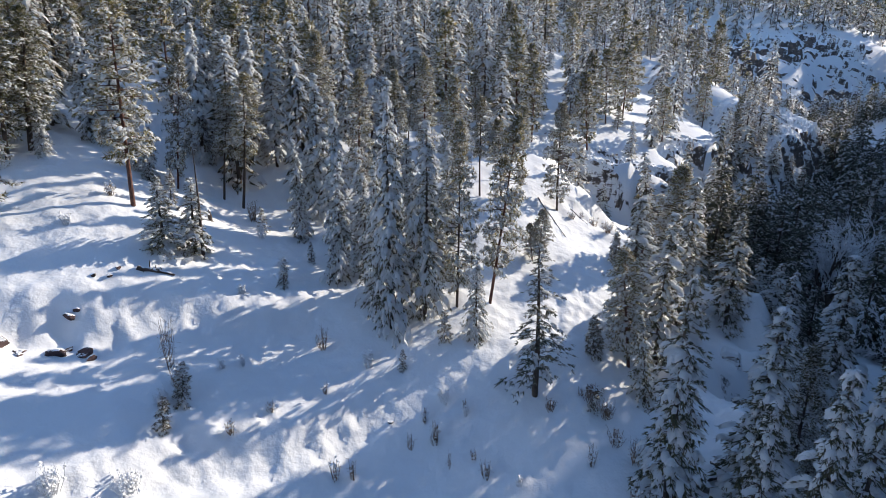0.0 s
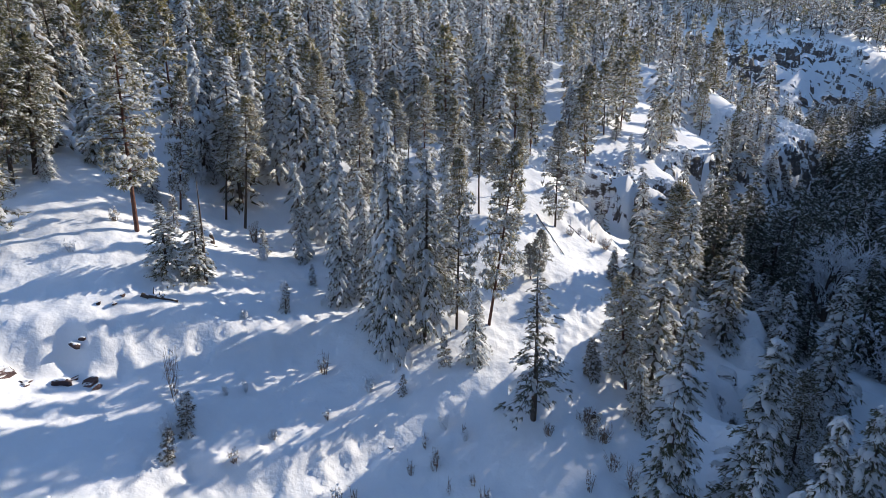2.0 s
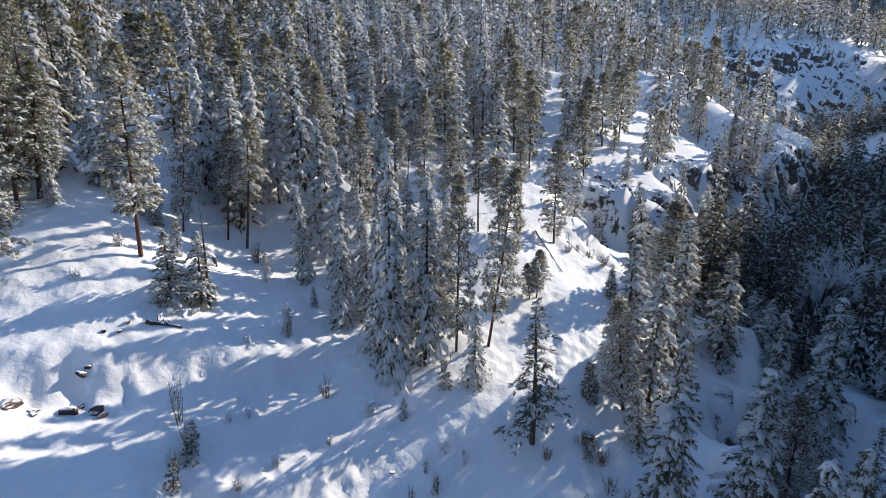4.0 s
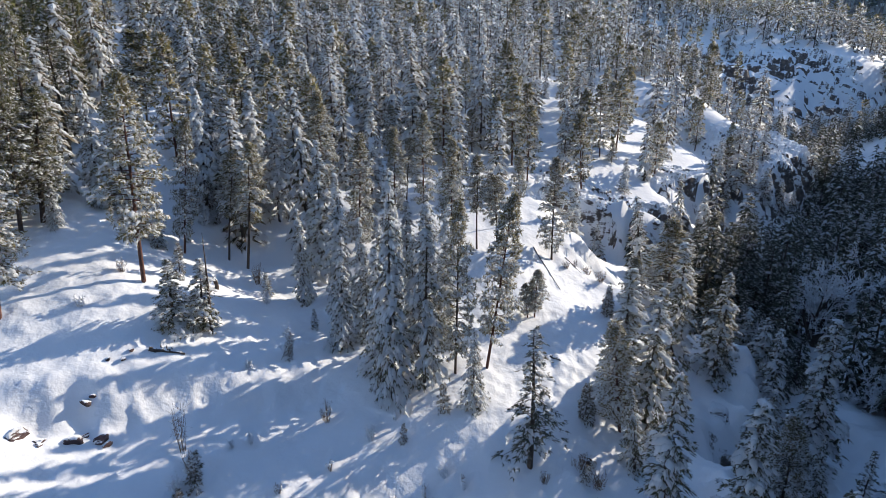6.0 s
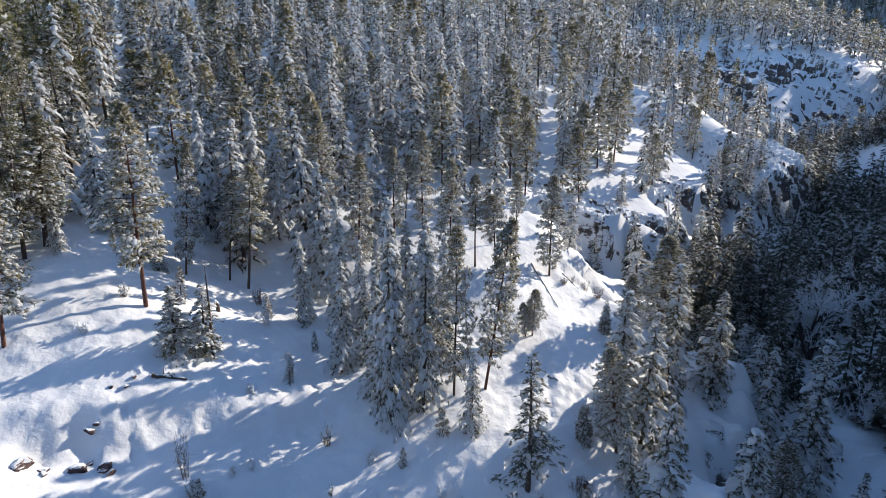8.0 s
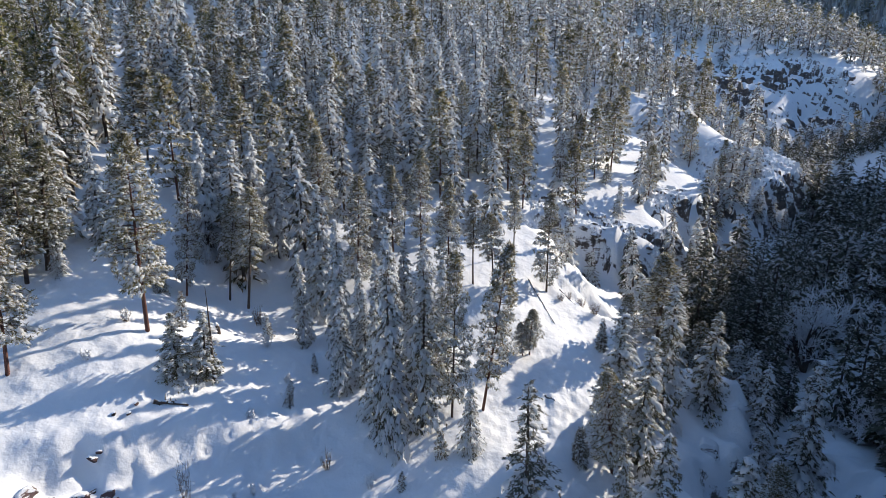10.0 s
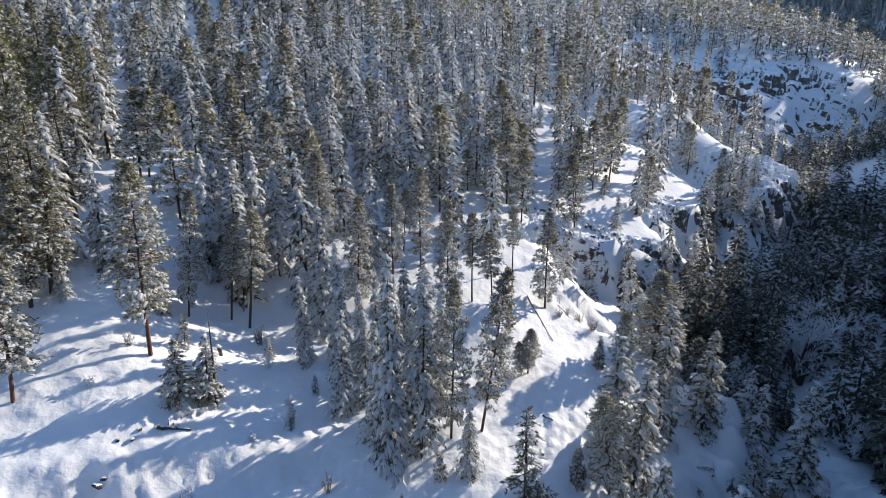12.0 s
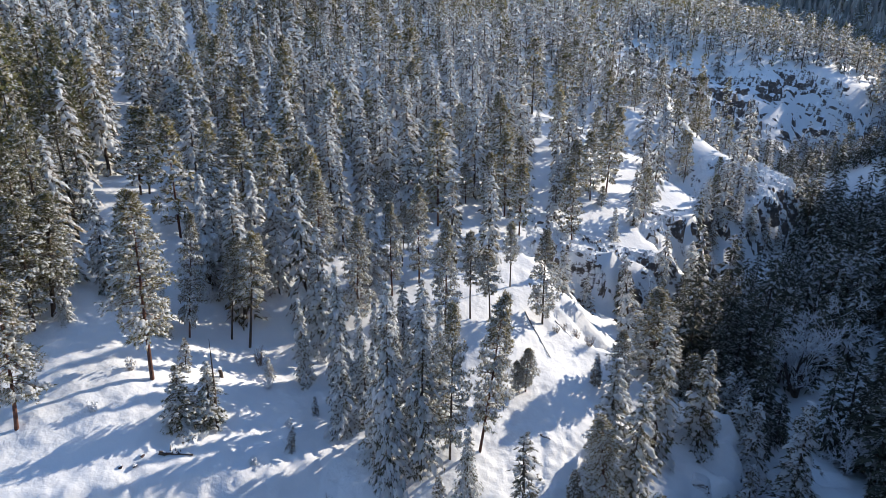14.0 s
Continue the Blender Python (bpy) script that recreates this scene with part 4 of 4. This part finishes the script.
def crag(name, label, x0, x1, y0, y1, cell, tread, lift, lean, material=SNOWY_ROCK, wobble=1.6):
    """A broken cliff: steep risers of bare rock between snowy treads, laid over the slope and running out into it at the edges."""
    xs, ys = np.arange(x0, x1, cell), np.arange(y0, y1, cell)
    x, y = np.meshgrid(xs, ys)
    x = x + lean * (y - y0)
    z = land(x, y)
    k = np.zeros_like(x)
    for i, (s, a) in enumerate(((0.25, 1.0), (0.6, 0.5), (1.4, 0.25))):
        s = s * 1.2 / tread
        k = k + a * np.array([noise.noise((u * s, v * s, 3.0 * i + x0)) for u, v in zip(x.ravel(), y.ravel())]).reshape(x.shape)
    h = tread
    q = (z + k * tread * wobble) / h
    fl = np.floor(q)
    shelf = fl * h + h * step((q - fl - 0.62) / 0.3)
    u, v = (x - x.min()) / (x.max() - x.min()), (y - y0) / (y1 - y0)
    edge = step(u / 0.15) * step((1 - u) / 0.15) * step(v / 0.15) * step((1 - v) / 0.15)
    top = z + (shelf - k * tread * wobble - z) * edge + lift * (edge * 1.6 - 0.6) + k * tread * 0.7 * edge
    idx = np.arange(x.size).reshape(x.shape)
    quads = np.stack([idx[:-1, :-1], idx[:-1, 1:], idx[1:, 1:], idx[1:, :-1]], -1).reshape(-1, 4)
    ob = new(name, mesh_of(name, np.stack([x, y, top], -1).reshape(-1, 3), [quads], material, False))
    return tagged(ob, label, "cliff", kind="structure")


crag("cliff_gully", "broken grey cliff over the gully with snow on every ledge", 12, 42, 73, 88, 0.25, 1.1, 0.45, 0.0, LEDGED_ROCK, wobble=2.0)
crag("cliff_rim", "rocky edge of the gorge with snow on its ledges", 36, 60, 92, 110, 0.35, 1.2, 0.6, 0.35, LEDGED_ROCK, wobble=2.0)
crag("cliff_spur", "snowy rock nose of the spur above the gorge", 54, 106, 106, 150, 0.42, 1.3, 0.6, 0.0, LEDGED_ROCK, wobble=2.2)
crag("cliff_far", "dark far crag streaked with snow", 64, 176, 192, 252, 0.7, 4.2, 1.5, 0.42, wobble=2.2)


# ---- bare frosted trees in the gorge, shrubs and dry stalks ----
def branching(rng, foot, way, length, radius, depth, wood, twigs, spread=0.55):
    n = 4
    p = [np.array(foot, float)]
    d = unit(np.array(way, float))
    for i in range(n):
        d = unit(d + rng.normal(0, 0.14, 3) + (0, 0, 0.03))
        p.append(p[-1] + d * length / n)
    (wood if depth > 2 else twigs).append(tube(p, np.linspace(radius, radius * 0.5, n + 1), 5 if depth > 2 else 3))
    if depth == 0:
        return
    for k in range(4 if depth > 1 else 5):
        i = rng.integers(1, n + 1)
        side = unit(rng.normal(0, 1, 3))
        branching(rng, p[i], d + side * rng.uniform(0.5, 1.2) * spread * 1.6, length * rng.uniform(0.5, 0.75), max(radius * 0.5, 0.055), depth - 1, wood, twigs, spread)


def frosted_tree(seed, x, y, height):
    rng = np.random.default_rng(seed)
    root = tagged(new("bare_tree"), "leafless broad tree with frosted white twigs", "tree", "bare trees in the gorge")
    wood, twigs = [], []
    for k in range(3):
        branching(rng, (0, 0, -0.2), (rng.uniform(-0.35, 0.35), rng.uniform(-0.35, 0.35), 1), height * 0.42, height * 0.02, 4, wood, twigs)
    v, f = join(wood)
    part("trunk", mesh_of("trunk", v, f, BARK, True), root)
    v, f = join(twigs)
    tagged(part("twig_mass", mesh_of("twig_mass", v, f, TWIG), root, "frost-white twigs"), kind="stuff")
    root.matrix_basis = pose(x, y, snow_top(x, y), 0, 0, rng.uniform(0, 360))


frosted_tree(1, 52.5, 68.0, 15)
frosted_tree(2, 79.0, 98.0, 17)
frosted_tree(3, 36.5, 60.5, 9)
frosted_tree(4, 60.0, 74.0, 15)
frosted_tree(5, 47.5, 52.0, 8)


def shrub(seed, x, y, height, wide, material, label, name="shrub", stalks=14, snow=0.5):
    """A bush of thin upright stalks with side twigs, some with snow on them."""
    rng = np.random.default_rng(seed)
    root = tagged(new(name), label, "shrub", name + "s on the snow")
    stems, c, d = [], [], []
    for k in range(stalks):
        a, r = rng.uniform(0, 6.3), wide * rng.uniform(0.05, 0.5)
        foot = np.array((0.4 * r * math.cos(a), 0.4 * r * math.sin(a), -0.1))
        tip = np.array((r * math.cos(a), r * math.sin(a), height * rng.uniform(0.45, 1.0)))
        mid = (foot + tip) / 2 + rng.normal(0, 0.06 * wide, 3)
        stems.append(tube([foot, mid, tip], [0.018, 0.013, 0.005], 3))
        for j in range(5):
            u = rng.uniform(0.3, 0.95)
            o = foot + (tip - foot) * u
            w = unit(rng.normal(0, 1, 3) + (0, 0, 0.6)) * height * rng.uniform(0.1, 0.22)
            stems.append(tube([o, o + w * 0.5, o + w], [0.009, 0.007, 0.004], 3))
            if rng.random() < snow:
                c.append(o + w * 0.6)
                d.append(w)
    v, f = join(stems)
    tagged(part("stem_mass", mesh_of("stalk", v, f, material), root), kind="stuff")
    if c:
        n = len(c)
        w = pads(np.array(c), unit(np.array(d)), rng.uniform(0.06, 0.13, n) * (0.6 + height * 0.3), rng.uniform(0.04, 0.08, n), rng.uniform(0.03, 0.07, n), rng)
        tagged(part("snow_load", mesh_of("snow_load", w[0], w[1], SNOW, True), root, "lumps of snow on the stalks"), kind="stuff")
    root.matrix_basis = pose(x, y, snow_top(x, y))


DRY_LABEL = "dry brown shrub poking out of the snow"
FROST_LABEL = "low shrub with frosted twigs in the snow"
shrub(1, -8.5, 34.3, 1.9, 1.0, DRY, DRY_LABEL, stalks=22, snow=0.2)
shrub(2, -16.6, 29.3, 3.4, 0.9, DRY, "tall thin dry stalks beside a snow bank", snow=0.1)
shrub(3, -15.4, 27.6, 2.4, 1.3, DRY, DRY_LABEL, stalks=20, snow=0.5)
shrub(4, 0.1, 31.5, 1.2, 1.1, TWIG, FROST_LABEL, snow=0.6, stalks=20)
shrub(5, -1.2, 30.2, 1.2, 0.6, DRY, DRY_LABEL, snow=0.6)
shrub(6, -0.5, 29.1, 1.3, 0.7, DRY, DRY_LABEL, snow=0.4)
shrub(7, 1.5, 30.9, 0.9, 0.5, TWIG, FROST_LABEL)
shrub(8, -5.2, 26.2, 1.5, 0.7, DRY, DRY_LABEL, snow=0.3)
shrub(9, -6.2, 26.0, 1.5, 0.9, DRY, DRY_LABEL, snow=0.2)
shrub(10, -18.3, 20.9, 1.5, 1.6, TWIG, FROST_LABEL, stalks=30, snow=0.8)
shrub(11, -15.6, 22.3, 1.4, 1.8, TWIG, FROST_LABEL, stalks=30, snow=0.7)
shrub(12, 10.6, 33.8, 0.9, 0.9, DRY, DRY_LABEL, stalks=26, snow=0.1)
shrub(13, -24.4, 38.7, 1.1, 1.0, DRY, DRY_LABEL, stalks=24, snow=0.5)
shrub(14, -15.2, 43.4, 1.4, 1.2, TWIG, FROST_LABEL, stalks=26, snow=0.7)
shrub(15, -16.8, 46.3, 2.0, 1.4, DRY, DRY_LABEL, stalks=30, snow=0.2)
shrub(16, -12.0, 37.6, 1.4, 1.1, TWIG, FROST_LABEL, stalks=22, snow=0.7)
shrub(17, -12.5, 39.4, 1.1, 0.9, TWIG, FROST_LABEL, snow=0.6)
shrub(18, -10.4, 28.4, 0.9, 0.9, DRY, DRY_LABEL, snow=0.3)
shrub(19, 2.6, 27.4, 1.4, 0.8, DRY, DRY_LABEL, snow=0.2)
shrub(20, 9.4, 28.6, 1.5, 1.0, DRY, DRY_LABEL, snow=0.3)
shrub(21, 11.6, 26.8, 1.8, 1.4, DRY, DRY_LABEL, stalks=22, snow=0.3)
shrub(22, 12.4, 29.4, 2.2, 1.4, DRY, DRY_LABEL, stalks=20, snow=0.2)
shrub(23, 7.2, 31.6, 1.0, 0.9, DRY, DRY_LABEL, stalks=20, snow=0.1)
shrub(24, 4.6, 27.0, 0.9, 0.6, TWIG, FROST_LABEL)
shrub(25, -25.2, 34.8, 0.9, 0.9, TWIG, FROST_LABEL, stalks=20)
shrub(26, 17.3, 60.3, 1.6, 1.6, DRY, "pale dry brush on the edge of the gully", stalks=40, snow=0.3)
shrub(27, 18.6, 58.6, 1.4, 1.6, DRY, "pale dry brush on the edge of the gully", stalks=36, snow=0.3)
shrub(28, -7.6, 30.6, 0.8, 0.7, DRY, DRY_LABEL, snow=0.3)


shrub(31, -5.2, 33.2, 1.4, 0.9, TWIG, "bush bowed under lumps of fresh snow", stalks=30, snow=1.0)
shrub(32, 1.4, 31.2, 1.1, 0.5, DRY, DRY_LABEL, stalks=8, snow=0.2)
shrub(33, -0.5, 29.3, 1.5, 0.6, DRY, DRY_LABEL, stalks=12, snow=0.6)
shrub(34, -2.0, 28.6, 1.3, 0.5, DRY, DRY_LABEL, stalks=8, snow=0.0)
shrub(35, 0.4, 27.8, 1.4, 0.4, DRY, DRY_LABEL, stalks=6, snow=0.0)
shrub(36, 1.9, 28.4, 0.9, 0.5, DRY, DRY_LABEL, stalks=8, snow=0.1)
shrub(37, 10.2, 33.2, 1.0, 1.6, DRY, "thin brown brush half buried in the snow", stalks=34, snow=0.1)
shrub(38, 11.2, 32.2, 1.2, 1.8, DRY, "thin brown brush half buried in the snow", stalks=38, snow=0.1)
shrub(39, 11.4, 30.4, 1.3, 1.6, DRY, "thin brown brush half buried in the snow", stalks=30, snow=0.2)
shrub(40, -12.1, 26.4, 0.9, 0.8, DRY, DRY_LABEL, stalks=20, snow=0.2)
shrub(41, -14.0, 30.5, 0.8, 0.5, TWIG, FROST_LABEL, stalks=12)
shrub(42, -13.0, 31.2, 1.0, 0.5, TWIG, FROST_LABEL, stalks=12, snow=0.7)
shrub(43, -15.9, 28.4, 1.2, 1.0, DRY, DRY_LABEL, stalks=24, snow=0.6)
shrub(44, -16.0, 26.8, 1.3, 1.1, TWIG, FROST_LABEL, stalks=26, snow=0.5)
shrub(45, 14.6, 59.2, 0.9, 1.2, DRY, "pale dry brush on the edge of the gully", stalks=26, snow=0.3)
shrub(46, 16.0, 61.0, 1.1, 1.5, DRY, "pale dry brush on the edge of the gully", stalks=30, snow=0.3)


# ---- stumps, snags and fallen wood ----
def stump(x, y, height, r, cap=True):
    rng = np.random.default_rng(int(1000 + 10 * x + y))
    root = tagged(new("stump"), "dark weathered stump with a cap of snow" if cap else "dark broken stump in the snow", "stump", "stumps on the snow")
    z = np.linspace(-0.2, height, 5)
    p = np.stack([0.08 * np.sin(z * 3), 0.05 * np.cos(z * 4), z], 1)
    v, f = tube(p, r * np.array((1.25, 1.05, 1.0, 0.95, 0.8)), 9)
    v = v + rng.normal(0, r * 0.07, v.shape)
    part("stem", mesh_of("stem", v, [f], BARK, True), root)
    if cap:
        w = pads(np.array([[0, 0, height]]), np.array([[1.0, 0, 0.05]]), [r * 1.5], [r * 1.3], [r * 1.1], rng)
        part("snow_cap", mesh_of("snow_cap", w[0], w[1], SNOW, True), root, "rounded cap of snow")
    root.matrix_basis = pose(x, y, snow_top(x, y), rng.uniform(-8, 8), rng.uniform(-8, 8), 0)


shrub(29, -14.2, 35.4, 0.85, 0.8, TWIG, FROST_LABEL, stalks=26, snow=0.9)
stump(-18.9, 42.3, 0.9, 0.16)
stump(10.9, 33.6, 0.6, 0.2, False)
for x, y in ((-22.1, 32.0), (-21.3, 32.3), (-21.1, 33.0), (-3.4, 30.0)):
    rock(x, y, 0.2, "small dark stone poking out of the snow", "stones on the snow", "stone", sink=0.2, meshes=RUSTY)


def log(ax, ay, bx, by, r, label, branches=0):
    rng = np.random.default_rng(int(abs(ax * 7 + by * 3)))
    root = tagged(new("fallen_log"), label, "log", "fallen logs")
    t = np.linspace(0, 1, 7)
    p = np.array([(ax + (bx - ax) * k, ay + (by - ay) * k, snow_top(ax + (bx - ax) * k, ay + (by - ay) * k) + r * 0.7) for k in t])
    base = p[0].copy()
    v, f = tube(p - base, r * (1.1 - 0.6 * t), 7)
    part("stem", mesh_of("stem", v, [f], BARK, True), root)
    for k in range(branches):
        o = p[rng.integers(1, 6)] - base
        w = unit(rng.normal(0, 1, 3) + (0, 0, 0.8)) * rng.uniform(0.3, 0.7)
        v, f = tube([o, o + w * 0.5 + (0, 0, 0.05), o + w], [r * 0.35, r * 0.25, r * 0.1], 4)
        part("branch", mesh_of("branch", v, [f], BARK), root)
    n = 5
    w = pads((p - base)[1:6] + (0, 0, r * 0.7), np.repeat(unit(p[-1:] - p[:1]), n, 0), rng.uniform(0.15, 0.35, n), np.full(n, r * 0.9), np.full(n, r * 0.6), rng)
    tagged(part("snow_load", mesh_of("snow_load", w[0], w[1], SNOW, True), root, "patches of snow on the wood"), kind="stuff")
    root.matrix_basis = pose(*base)


log(-20.2, 33.5, -18.2, 34.3, 0.14, "dark fallen branchy log half buried in snow", 7)
log(10.9, 60.4, 12.9, 54.2, 0.055, "thin fallen trunk lying on the bright slope")
log(14.8, 60.8, 16.5, 59.3, 0.055, "thin fallen trunk lying on the bright slope")
log(9.8, 43.6, 10.7, 43.1, 0.1, "short dark log stuck in the steep bank", 4)


def snag(x, y, height, r):
    rng = np.random.default_rng(3)
    root = tagged(new("dead_snag"), "thin broken dead trunk dusted with snow", "tree")
    v, f = trunk_of(rng, height, r, 0.05)
    part("trunk", mesh_of("trunk", v, [f], BARK, True), root)
    root.matrix_basis = pose(x, y, snow_top(x, y), 0, 1.5, 0)


snag(-17.3, 36.9, 8.0, 0.13)


# ---- conifers on the far mountain at the head of the valley, coloured pale for haze ----
rng = np.random.default_rng(8)
tri_v, tri_f = [], []
while len(tri_v) < 9000:
    a, r = radians(rng.uniform(26, 46)), rng.uniform(430, 900)
    x, y = r * math.sin(a), r * math.cos(a)
    z = float(land(x, y))
    h, w = rng.uniform(9, 15), rng.uniform(2.0, 3.2)
    ang = rng.uniform(0, 6.3) + np.arange(5) * 2 * np.pi / 5
    ring = np.stack([x + w * np.cos(ang) * rng.uniform(0.7, 1.2, 5), y + w * np.sin(ang), z + h * rng.uniform(0.02, 0.25, 5)], 1)
    tri_f.append(np.array([(0, 1 + k, 1 + (k + 1) % 5) for k in range(5)]) + 6 * len(tri_v))
    tri_v.append(np.concatenate([[(x, y, z + h)], ring]))
mountain_wood = new("mountain_wood", mesh_of("mountain_wood", np.concatenate(tri_v), [np.concatenate(tri_f)], HAZE_PALE))
tagged(mountain_wood, "conifers on the distant mountain, paled to imitate haze", "trees", kind="stuff")
